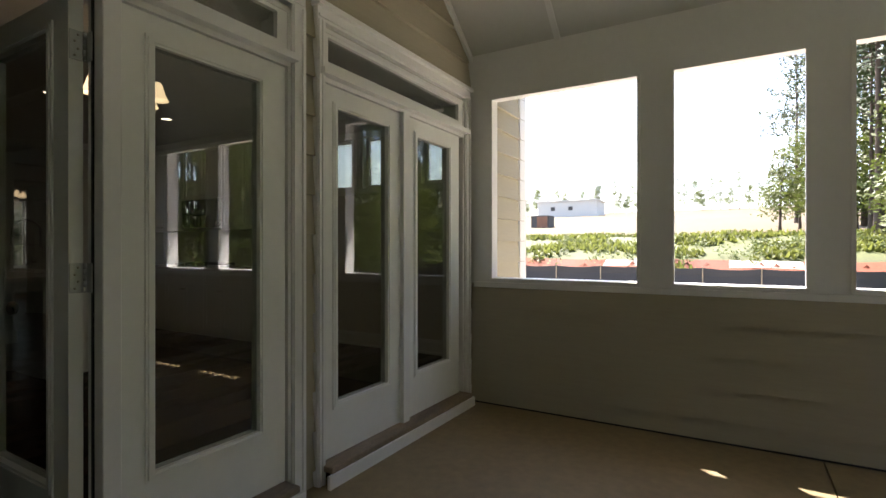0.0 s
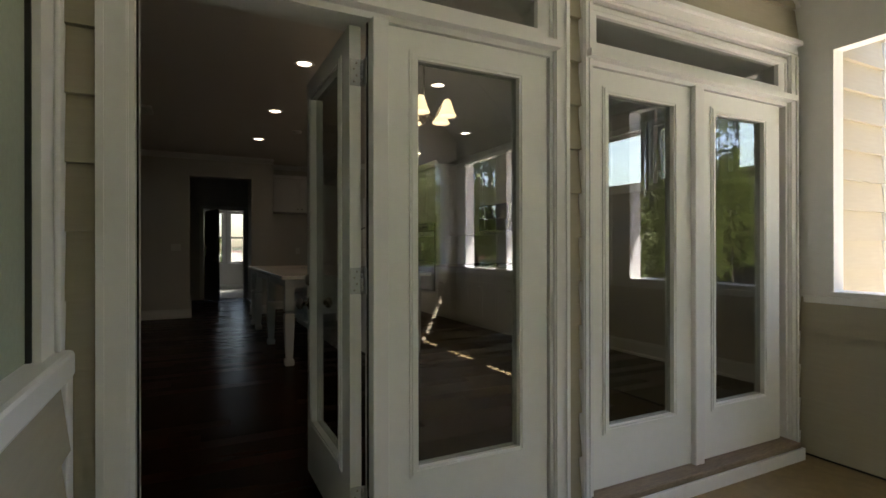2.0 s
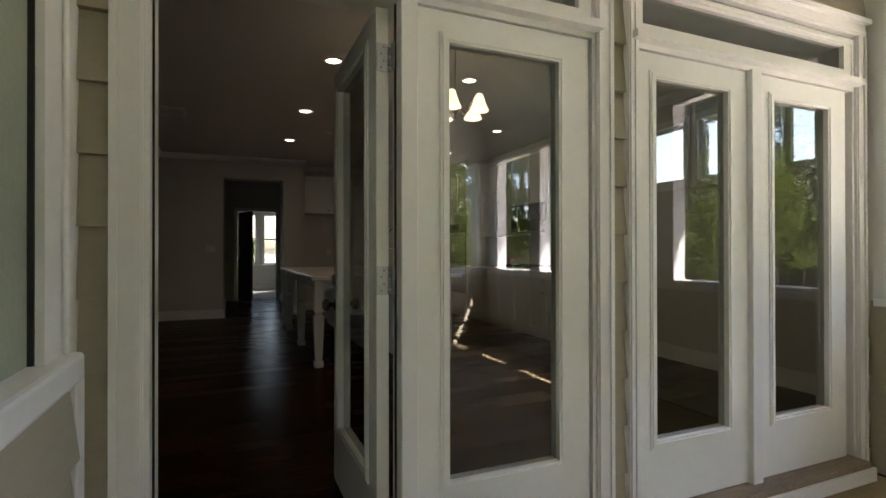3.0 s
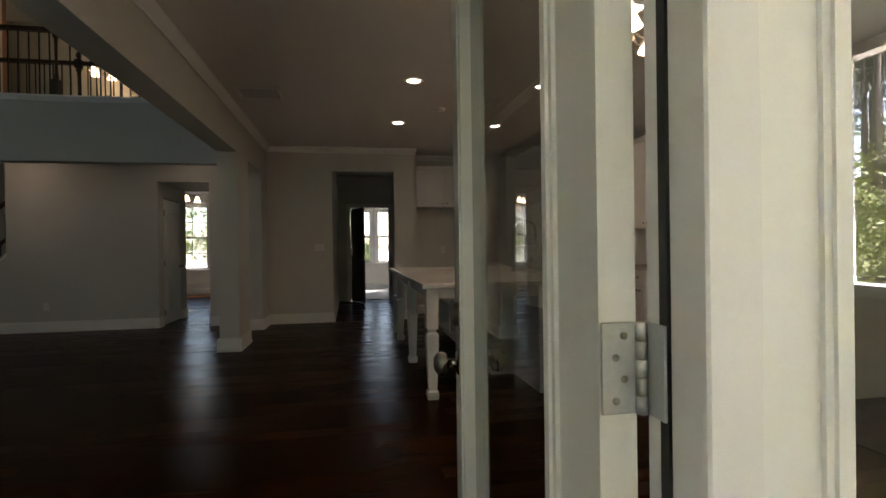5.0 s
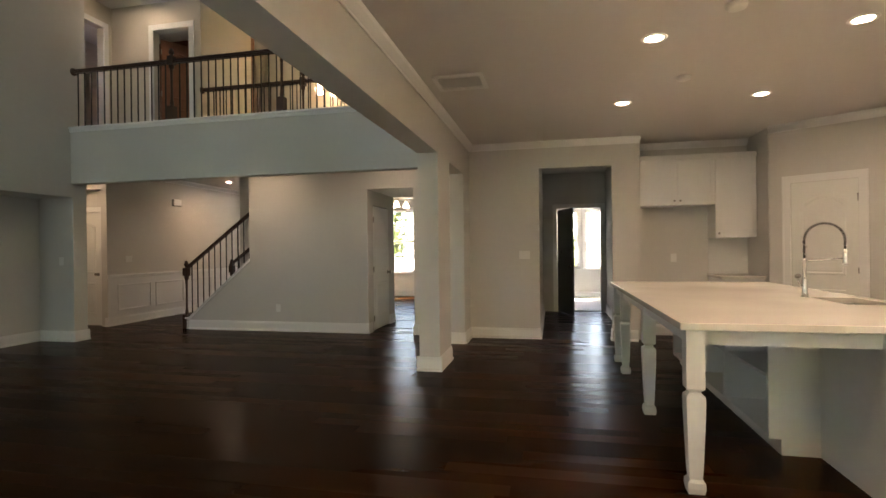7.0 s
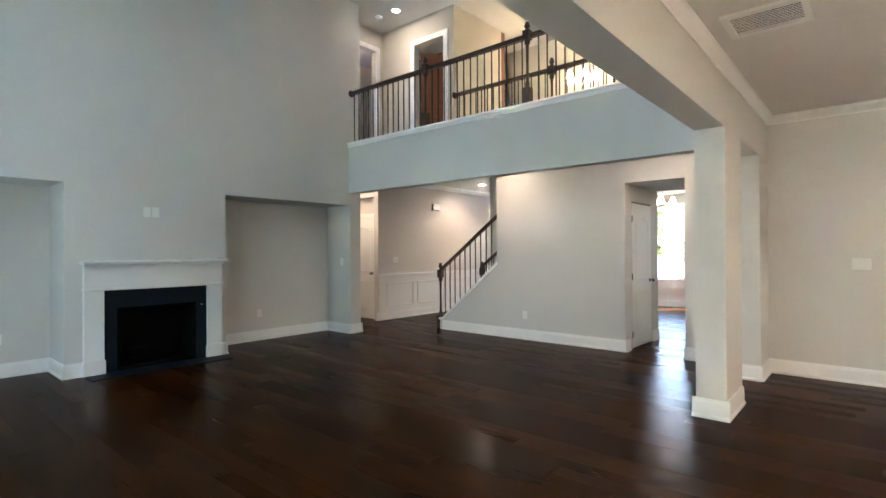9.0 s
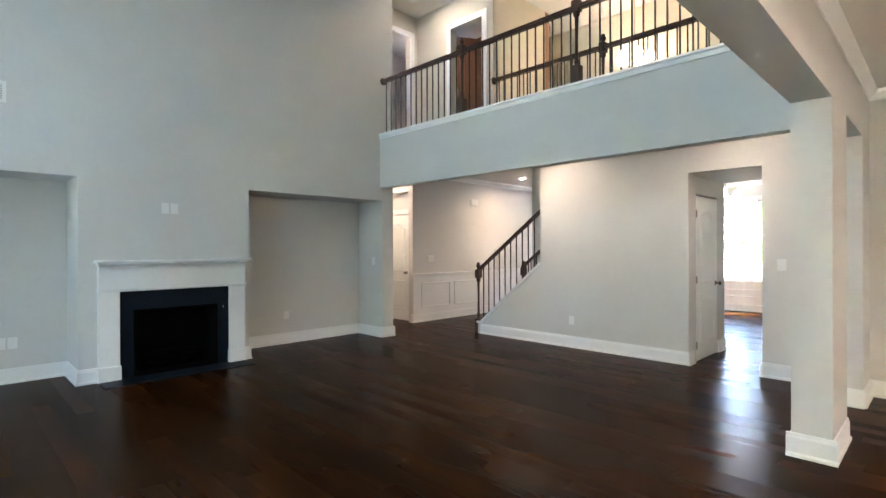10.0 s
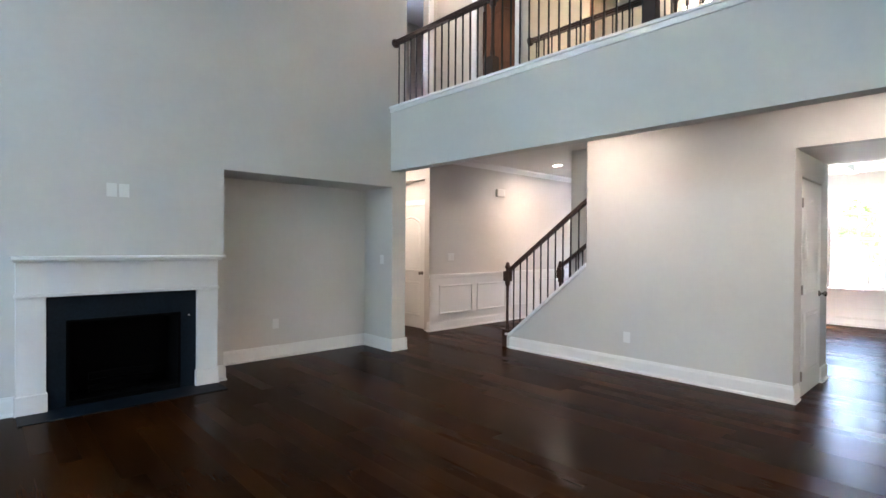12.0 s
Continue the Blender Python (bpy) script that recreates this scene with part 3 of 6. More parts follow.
def glazed_leaf(parent, x0, x1, g0, g1, open_leaf=False):
    """A full-lite door leaf in the plane y = 0."""
    part("leaf", boxes(*[(a, b, -0.0225, 0.0225, c, d) for a, b, c, d in slab_with_holes(x0, x1, LEAF0, LEAF1, [(g0 - 0.004, g1 + 0.004, G0 - 0.004, G1 + 0.004)])]), M_DOOR, parent)
    for s in (-1, 1):
        bm = bmesh.new()
        w = 0.036
        for a, b, c, d in ((g0 - w, g0, G0 - w, G1 + w), (g1, g1 + w, G0 - w, G1 + w), (g0, g1, G0 - w, G0), (g0, g1, G1, G1 + w)):
            y0, y1 = sorted((s * 0.0225, s * 0.029))
            box(bm, a, b, y0, y1, c, d)
        for a, b, c, d in ((g0 - w + 0.010, g0 - 0.010, G0 - w + 0.010, G1 + w - 0.010), (g1 + 0.010, g1 + w - 0.010, G0 - w + 0.010, G1 + w - 0.010), (g0 - 0.01, g1 + 0.01, G0 - w + 0.010, G0 - 0.010), (g0 - 0.01, g1 + 0.01, G1 + 0.010, G1 + w - 0.010)):
            y0, y1 = sorted((s * 0.029, s * 0.034))
            box(bm, a, b, y0, y1, c, d)
        part("lite_frame", bm, M_DOOR, parent)
    pane = part("pane", boxes((g0 - 0.003, g1 + 0.003, -0.001, 0.001, G0 - 0.003, G1 + 0.003)), M_GLASS, parent, "clear glass pane")
    return pane


def door_hardware(parent, x, zk=0.908, zd=1.03):
    """A knob and a deadbolt on both faces of a leaf."""
    for s in (-1, 1):
        bm = bmesh.new()
        lathe(bm, [(0.0, s * 0.022), (0.033, s * 0.022), (0.033, s * 0.027), (0.028, s * 0.032), (0.012, s * 0.034), (0.011, s * 0.055), (0.024, s * 0.060), (0.029, s * 0.070), (0.027, s * 0.082), (0.016, s * 0.090), (0.0, s * 0.092)], (x, 0, zk), 20, "y")
        bmesh.ops.recalc_face_normals(bm, faces=bm.faces)
        part("door_knob", bm, M_NICKEL, parent, "satin nickel knob")
        bm = bmesh.new()
        lathe(bm, [(0.0, s * 0.022), (0.032, s * 0.022), (0.032, s * 0.028), (0.027, s * 0.040), (0.022, s * 0.043), (0.0, s * 0.043)], (x, 0, zd), 20, "y")
        bmesh.ops.recalc_face_normals(bm, faces=bm.faces)
        part("deadbolt", bm, M_NICKEL, parent, "satin nickel deadbolt")


# fixed leaf beside the opening
fixed = thing("door_1", "white fixed glazed door panel beside the open door", "door", kind="structure")
glazed_leaf(fixed, 0.775, 1.565, 0.930, 1.412)
pair_a = thing("door_2", "white glazed patio door, closed", "door", kind="structure")
glazed_leaf(pair_a, 1.800, 2.535, 1.933, 2.390)
pair_b = thing("door_3", "white glazed patio door, closed", "door", kind="structure")
glazed_leaf(pair_b, 2.595, 3.325, 2.725, 3.166)
# open leaf, hinged at x 0.72, swung into the house
opened = thing("door_4", "white glazed door standing open into the house", "door", pose(0.6975, 0.042, 0, 0, 0, 90), kind="structure")
glazed_leaf(opened, 0.0, 0.785, 0.145, 0.662)
door_hardware(opened, 0.725)
# hinges
for zc in (0.22, 1.063, 1.865):
    hinge = thing("hinge", "zinc butt hinge of the open door", "hinge")
    part("leaf_plate", bbox(0.676, 0.716, 0.037, 0.0405, zc - 0.051, zc + 0.051, 0.001), M_ZINC, hinge)
    part("jamb_plate", bbox(0.727, 0.7305, 0.000, 0.038, zc - 0.051, zc + 0.051, 0.001), M_ZINC, hinge)
    for k in range(5):
        bm = bmesh.new()
        lathe(bm, [(0.0065, zc - 0.051 + k * 0.0204), (0.0065, zc - 0.051 + k * 0.0204 + 0.0196)], (0.7215, 0.034, 0), 12)
        part("knuckle", bm, M_ZINC, hinge)
    for k in range(4):
        bm = bmesh.new()
        lathe(bm, [(0.0, 0.0345), (0.0042, 0.0350), (0.0042, 0.0372)], (0.692 + 0.010 * (k % 2), 0, zc - 0.036 + 0.024 * k), 10, "y")
        bmesh.ops.recalc_face_normals(bm, faces=bm.faces)
        part("screw", bm, M_NICKEL, hinge)


def door_unit(name, x0, x1, posts, label, left=0.078, lap=0.006):
    """Jambs, casing, transom and sill of a door opening from x0 to x1."""
    u = thing(name, label, "door frame", kind="structure")
    for a, b in ((x0, x0 + 0.022), (x1 - 0.022, x1)):
        part("jamb", boxes((a, b, -0.03, 0.165, 0.03, 2.34)), M_PORCH_TRIM, u)
    part("head_jamb", boxes((x0 + 0.022, x1 - 0.022, -0.03, 0.165, 2.318, 2.34)), M_PORCH_TRIM, u)
    for a, b in posts:
        part("post", bevelled(boxes((a, b, -0.052, 0.05, 0.03, 2.055)), 0.003), M_PORCH_TRIM, u)
    part("transom_bar", boxes((x0 + 0.022, x1 - 0.022, -0.035, 0.12, 2.05, 2.135), (x0 + 0.0, x1 - 0.0, -0.085, -0.035, 2.075, 2.108)), M_PORCH_TRIM, u)
    part("transom_frame", boxes((x0 + 0.022, x1 - 0.022, -0.025, 0.03, 2.135, 2.168), (x0 + 0.022, x1 - 0.022, -0.025, 0.03, 2.300, 2.318), (x0 + 0.022, x0 + 0.085, -0.025, 0.03, 2.168, 2.300), (x1 - 0.085, x1 - 0.022, -0.025, 0.03, 2.168, 2.300)), M_PORCH_TRIM, u)
    part("transom_pane", boxes((x0 + 0.083, x1 - 0.083, -0.001, 0.001, 2.166, 2.302)), M_GLASS, u, "clear transom glass")
    for a, b in ((x0 - left, x0 + lap), (x1 - 0.006, x1 + 0.078)):
        part("casing", boxes((a, b, -0.045, -0.010, PORCH, 2.36), (a + 0.004, a + 0.022, -0.054, -0.045, PORCH, 2.36), (b - 0.022, b - 0.004, -0.054, -0.045, PORCH, 2.36)), M_PORCH_TRIM, u)
    part("head_casing", boxes((x0 - left, x1 + 0.078, -0.045, -0.010, 2.36, 2.452), (x0 - left - 0.012, x1 + 0.09, -0.072, -0.010, 2.430, 2.456), (x0 - left + 0.008, x1 + 0.07, -0.054, -0.045, 2.375, 2.392)), M_PORCH_TRIM, u)
    part("threshold", bevelled(boxes((x0 + 0.022, x1 - 0.022, -0.115, 0.10, -0.005, 0.028)), 0.004), M_SILL, u, "weathered wooden threshold")
    part("skirt", boxes((x0 - 0.005, x1 + 0.005, -0.125, -0.105, PORCH, -0.006)), M_PORCH_TRIM, u)
    for a, b in ((x0 - 0.075, x0 + 0.0), (x1 + 0.0, x1 + 0.075)):
        part("inner_casing", boxes((a, b, 0.15, 0.17, 0, 2.41)), M_TRIM, u)
    part("inner_head_casing", boxes((x0, x1, 0.15, 0.17, 2.34, 2.41)), M_TRIM, u)
    return u


unit = door_unit("door_frame_1", -0.045, 1.60, [(0.738, 0.800)], "white painted frame and transom of the open door")
part("weatherstrip", boxes((0.7335, 0.7378, 0.004, 0.018, 0.03, 2.05), (-0.0225, -0.0165, 0.02, 0.03, 0.03, 2.05)), M_RUBBER_SHADE, unit, "black rubber weatherstrip")
unit = door_unit("door_frame_2", 1.775, 3.40, [(2.530, 2.600)], "white painted frame and transom of the paired patio doors", 0.012, 0.040)


# ---- siding boards ----
def lap_mesh(length):
    """A lap board along x from 0 to length; its face looks to -y; 0.205 m exposed."""
    bm = bmesh.new()
    extrude_x(bm, [(0.0, 0.0), (-0.031, 0.0), (-0.030, 0.006), (-0.004, 0.212), (0.0, 0.212)], 0, length)
    me = bpy.data.meshes.new("board")
    bm.to_mesh(me)
    bm.free()
    me.materials.append(M_SIDING)
    return me


def side_boards(parent, spans, turn, origin):
    """Boards for (start, end, z): along x, or turned about z by turn degrees round origin."""
    for a, b, z in spans:
        ob = new("board", lap_mesh(b - a))
        ob.parent = parent
        ob.matrix_basis = pose(origin[0], origin[1], 0, 0, 0, turn) @ Matrix.Translation((a, 0, z))


LAPS = [1.034 + 0.2045 * k for k in range(-6, 16)]
clad = thing("siding_house", "khaki painted lap siding round the patio doors", "siding", kind="structure")
spans = []
for z in LAPS:
    if z < 2.30:
        spans += [(PX0, -0.118, z), (1.673, 1.768, z), (3.473, PX1 + 0.0, z), (PX1 + 0.15, RIGHT_X + 0.13, z)]
    else:
        k = max(0.0, (z + 0.1 - PLATE)) / 0.82
        if PX0 + k < PX1 - k:
            spans += [(PX0 + k, PX1 - k, z)]
        if z < 2.8:
            spans += [(PX1 + 0.15, RIGHT_X + 0.13, z)]
side_boards(clad, spans, 0, (0, 0))
clad = thing("siding_porch_east", "khaki painted lap siding on the porch half wall", "siding", kind="structure")
side_boards(clad, [(0.04, 4.49, z + 0.05) for z in LAPS if PORCH - 0.25 < z < 0.66], -90, (PX1, 0))
clad = thing("siding_porch_west", "khaki painted lap siding on the porch side wall", "siding", kind="structure")
side_boards(clad, [(0.0, 4.38, z) for z in LAPS if PORCH - 0.15 < z < 0.64], 90, (PX0, -4.5))
clad = thing("siding_porch_south", "khaki painted lap siding on the porch outer half wall", "siding", kind="structure")
side_boards(clad, [(0.02, 3.70, z) for z in LAPS if PORCH - 0.15 < z < 0.66], 180, (PX1, PY1))
structure("trim", bbox(RIGHT_X + 0.02, RIGHT_X + 0.175, -0.03, -0.001, -0.5, CEIL, 0.003), M_PORCH_TRIM, "white corner board of the house", "trim")
wall_y("siding_rear", -0.012, -0.001, -7.3, PX0 - 0.141, -0.6, UPCEIL + 0.2, GREAT_HOLES, M_SIDING, "khaki siding on the rear of the great room")

# ---- baseboards, crowns ----
for a, b, o in (((NICHE_X, 0.55), (NICHE_X, 2.77), (1, 0)), ((NICHE_X, 4.56), (NICHE_X, 6.70), (1, 0)), ((FIRE_X, 2.77), (FIRE_X, 2.93), (1, 0)),
                ((FIRE_X, 4.48), (FIRE_X, 4.56), (1, 0)), ((FIRE_X, 6.70), (FIRE_X, 6.948), (1, 0)), ((NICHE_X, 2.77), (FIRE_X + 0.028, 2.77), (0, -1)),
                ((NICHE_X, 4.56), (FIRE_X + 0.028, 4.56), (0, 1)), ((NICHE_X, 6.70), (FIRE_X + 0.028, 6.70), (0, -1)), ((NICHE_X, 6.92), (FIRE_X + 0.028, 6.92), (0, 1)),
                ((-5.80, STAIR_Y), (-2.556, STAIR_Y), (0, -1)), ((-2.556, STAIR_Y - 0.028), (-2.556, 8.22), (1, 0)), ((-1.80, STAIR_Y), (BEAM0, STAIR_Y), (0, -1)), ((-1.80, STAIR_Y - 0.028), (-1.80, 9.4), (-1, 0)),
                ((BEAM0 - 0.028, 5.82), (BEAM1 + 0.028, 5.82), (0, -1)), ((BEAM1, 5.82), (BEAM1, 6.45), (1, 0)), ((BEAM1, 7.42), (BEAM1, BACK_Y), (1, 0)), ((BEAM0, 5.82), (BEAM0, 6.45), (-1, 0)), ((BEAM0, 7.42), (BEAM0, STAIR_Y), (-1, 0)),
                ((BEAM0 - 0.01, 7.42), (BEAM1 + 0.01, 7.42), (0, -1)), ((BEAM1, BACK_Y), (0.11, BACK_Y), (0, -1)), ((0.11, BACK_Y - 0.028), (0.11, 11.2), (1, 0)), ((1.12, BACK_Y), (1.45, BACK_Y), (0, -1)), ((1.12, BACK_Y - 0.028), (1.12, BACK_Y + 0.16), (-1, 0)), ((1.36, BACK_Y + 0.16), (1.36, 11.2), (-1, 0)),
                ((-7.48, STAIR_Y), (-7.48, 14.2), (1, 0)), ((-7.62 + 0.10, STAIR_Y), (-7.452, STAIR_Y), (0, -1)), ((-9.0, STAIR_Y), (-8.5, STAIR_Y), (0, -1)), ((1.52, 8.55), (2.45, 8.55), (0, -1)),
                ((-5.08, 14.2), (BEAM1, 14.2), (0, -1)), ((RIGHT_X, 0.15), (RIGHT_X, 2.70), (-1, 0)), ((-2.556, 9.10), (-2.556, 9.40), (1, 0)),
                ((-0.9, 14.2), (2.5, 14.2), (0, -1))):
    baseboard(a, b, o)
for a, b, o in (((BEAM1, 0.15), (BEAM1, BACK_Y), (1, 0)), ((BEAM1, BACK_Y), (1.49, BACK_Y), (0, -1)), ((1.45, BACK_Y), (1.45, 8.55), (1, 0)), ((1.45, 8.55), (3.2, 8.55), (0, -1)),
                ((RIGHT_X, 0.15), (RIGHT_X, 2.7), (-1, 0)), ((-7.48, STAIR_Y + 0.1), (-7.48, 14.2), (1, 0)), ((-5.08, 14.2), (BEAM1, 14.2), (0, -1)), ((3.05, 7.80), (4.0, 7.10), (-0.59, -0.80))):
    crown(a, b, o)
# column casing edge and balcony cap
structure("trim", bevelled(boxes((FIRE_X, BEAM0, BALC_Y - 0.035, BALC_Y + 0.17, KERB, KERB + 0.028), (FIRE_X, BEAM0, BALC_Y - 0.018, BALC_Y - 0.001, KERB - 0.05, KERB)), 0.003), M_TRIM, "white painted cap board along the balcony edge", "trim")

# ---- wooden things: railings ----
NEWEL = [(0.046, 0.0), (0.046, 0.20), (0.040, 0.215), (0.030, 0.23), (0.034, 0.25), (0.024, 0.30), (0.020, 0.50), (0.023, 0.68), (0.028, 0.72), (0.024, 0.735), (0.036, 0.75), (0.044, 0.76), (0.044, 0.92), (0.036, 0.93), (0.026, 0.94), (0.030, 0.95), (0.046, 0.965), (0.046, 0.985), (0.034, 1.0), (0.030, 1.025), (0.0, 1.035)]


def newel(parent, x, y, z, h):
    """A box newel with a slim turned waist and a cap."""
    k = h / 1.035
    bm = bmesh.new()
    lathe(bm, [(r * 0.82, q * k) for r, q in NEWEL], (x, y, z), 12)
    box(bm, x - 0.048, x + 0.048, y - 0.048, y + 0.048, z, z + 0.21 * k)
    box(bm, x - 0.043, x + 0.043, y - 0.043, y + 0.043, z + 0.80 * k, z + 0.92 * k)
    return part("newel_post", bm, M_DARKWOOD, parent, "dark stained newel post")


def rail_profile(w=0.032, h=0.055):
    return [(-w, 0.0), (w, 0.0), (w, 0.018), (w * 0.8, 0.026), (w, 0.036), (w * 0.75, h), (-w * 0.75, h), (-w, 0.036), (-w * 0.8, 0.026), (-w, 0.018)]


def level_rail(parent, x0, x1, y, ztop):
    bm = bmesh.new()
    extrude_x(bm, [(y + u, ztop - 0.055 + v) for u, v in rail_profile()], x0, x1)
    return part("handrail", bm, M_DARKWOOD, parent, "dark stained handrail")


def baluster_mesh(h):
    bm = bmesh.new()
    box(bm, -0.0068, 0.0068, -0.0068, 0.0068, 0, h)
    box(bm, -0.013, 0.013, -0.013, 0.013, 0, 0.022)
    me = bpy.data.meshes.new("baluster")
    bm.to_mesh(me)
    bm.free()
    me.materials.append(M_IRON)
    return me


def balusters(parent, xs, y, z0s, hs):
    cache = {}
    for x, z, h in zip(xs, z0s, hs):
        key = round(h, 3)
        if key not in cache:
            cache[key] = baluster_mesh(h)
        ob = new("baluster", cache[key])
        ob.parent = parent
        ob.location = (x, y, z)


RAIL_TOP = 4.06
front_rail = thing("balcony_railing", "dark wooden balcony railing with thin black iron balusters", "railing")
level_rail(front_rail, FIRE_X + 0.02, BEAM0 - 0.0, BALC_Y + 0.06, RAIL_TOP)
bm = bmesh.new()
lathe(bm, [(0.0, 0.0), (0.058, 0.0), (0.058, 0.012), (0.046, 0.02), (0.046, 0.03), (0.03, 0.034)], (FIRE_X, BALC_Y + 0.06, RAIL_TOP - 0.03), 18, "x")
part("rosette", bm, M_DARKWOOD, front_rail, "round dark rosette on the wall")
for x in (-4.98, -3.26, -1.54):
    newel(front_rail, x, BALC_Y + 0.06, KERB + 0.024, 1.04)
xs = [FIRE_X + 0.085 + 0.1165 * k for k in range(47)]
xs = [x for x in xs if min(abs(x - n) for n in (-4.98, -3.26, -1.54)) > 0.06 and x < BEAM0 - 0.05]
balusters(front_rail, xs, BALC_Y + 0.06, [KERB + 0.028] * 99, [RAIL_TOP - 0.05 - KERB - 0.028] * 99)
back_rail = thing("stairwell_railing", "dark wooden railing with iron balusters beside the stairwell", "railing")
level_rail(back_rail, -5.38, BEAM0, 7.95, RAIL_TOP)
bm = bmesh.new()
lathe(bm, [(0.0, 0.0), (0.058, 0.0), (0.058, 0.012), (0.046, 0.02), (0.046, 0.03), (0.03, 0.034)], (-5.43, 7.95, RAIL_TOP - 0.03), 18, "x")
part("rosette", bm, M_DARKWOOD, back_rail, "round dark rosette on the wall")
for x in (-3.58, -1.9):
    newel(back_rail, x, 7.95, UP, 1.12)
xs = [-5.32 + 0.1165 * k for k in range(36)]
xs = [x for x in xs if min(abs(x - n) for n in (-3.58, -1.9)) > 0.06]
balusters(back_rail, xs, 7.95, [UP] * 99, [RAIL_TOP - 0.05 - UP] * 99)

# ---- stair ----
RISE, RUN, STEP0 = 0.193, 0.232, -5.72
stair = thing("staircase", "white stair with dark stained treads behind the stair wall", "staircase", kind="structure")
for k in range(16):
    x = STEP0 + RUN * k
    z = RISE * (k + 1)
    if z < UP - 0.05:
        part("riser", boxes((x, x + 0.018, STAIR_Y + 0.121, 9.229, z - RISE, z - 0.026)), M_TRIM, stair)
        part("tread", bevelled(boxes((x - 0.028, x + RUN + 0.018, STAIR_Y + 0.121, 9.229, z - 0.026, z)), 0.006), M_DARKWOOD, stair, "dark stained tread")
SLOPE = RISE / RUN
for yy, nm in ((STAIR_Y, "wall_stringer"), (9.23, "wall_stringer_far")):
    bm = bmesh.new()
    prof = [(-5.86, 0.0), (-4.64, 0.0), (-4.64, 1.15), (-5.80, 0.17), (-5.86, 0.17)]
    f0 = [bm.verts.new((x, yy, z)) for x, z in prof]
    f1 = [bm.verts.new((x, yy + 0.12, z)) for x, z in prof]
    bm.faces.new(f0), bm.faces.new(f1)
    for i in range(5):
        bm.faces.new((f0[i], f0[(i + 1) % 5], f1[(i + 1) % 5], f1[i]))
    bmesh.ops.recalc_face_normals(bm, faces=bm.faces)
    structure(nm, bm, M_WALL, "light grey sloping stair wall")
    bm = bmesh.new()
    prof = [(-5.88, 0.17), (-5.795, 0.17), (-4.64, 1.15), (-4.64, 1.195), (-5.815, 0.20), (-5.88, 0.20)]
    f0 = [bm.verts.new((x, yy - 0.018, z)) for x, z in prof]
    f1 = [bm.verts.new((x, yy + 0.138, z)) for x, z in prof]
    bm.faces.new(f0), bm.faces.new(f1)
    for i in range(6):
        bm.faces.new((f0[i], f0[(i + 1) % 6], f1[(i + 1) % 6], f1[i]))
    bmesh.ops.recalc_face_normals(bm, faces=bm.faces)
    structure("trim", bm, M_TRIM, "white painted cap on the sloping stair wall", "trim")
    rail = thing("stair_railing", "dark wooden stair railing with black iron balusters", "railing")
    newel(rail, -5.90 if yy < 9 else -5.84, yy + 0.06, 0.0, 1.17)
    slope = 0.98 / 1.175
    bm = bmesh.new()
    prof = rail_profile()
    a = [bm.verts.new((-5.88, yy + 0.06 + u, 1.02 + v)) for u, v in prof]
    b = [bm.verts.new((-4.62, yy + 0.06 + u, 1.02 + 1.26 * slope * 0.94 - 0.05 + v)) for u, v in prof]
    for i in range(len(prof)):
        bm.faces.new((a[i], b[i], b[(i + 1) % len(prof)], a[(i + 1) % len(prof)]))
    bm.faces.new(a[::-1]), bm.faces.new(b)
    bmesh.ops.recalc_face_normals(bm, faces=bm.faces)
    part("handrail", bm, M_DARKWOOD, rail, "dark stained handrail")
    xs = [-5.79 + 0.112 * k for k in range(11)]
    zs = [0.195 + (x + 5.815) * 0.847 for x in xs]
    tops = [1.03 + (x + 5.88) * (1.26 * slope * 0.94 - 0.05) / 1.26 for x in xs]
    balusters(rail, xs, yy + 0.06, zs, [t - z for t, z in zip(tops, zs)])


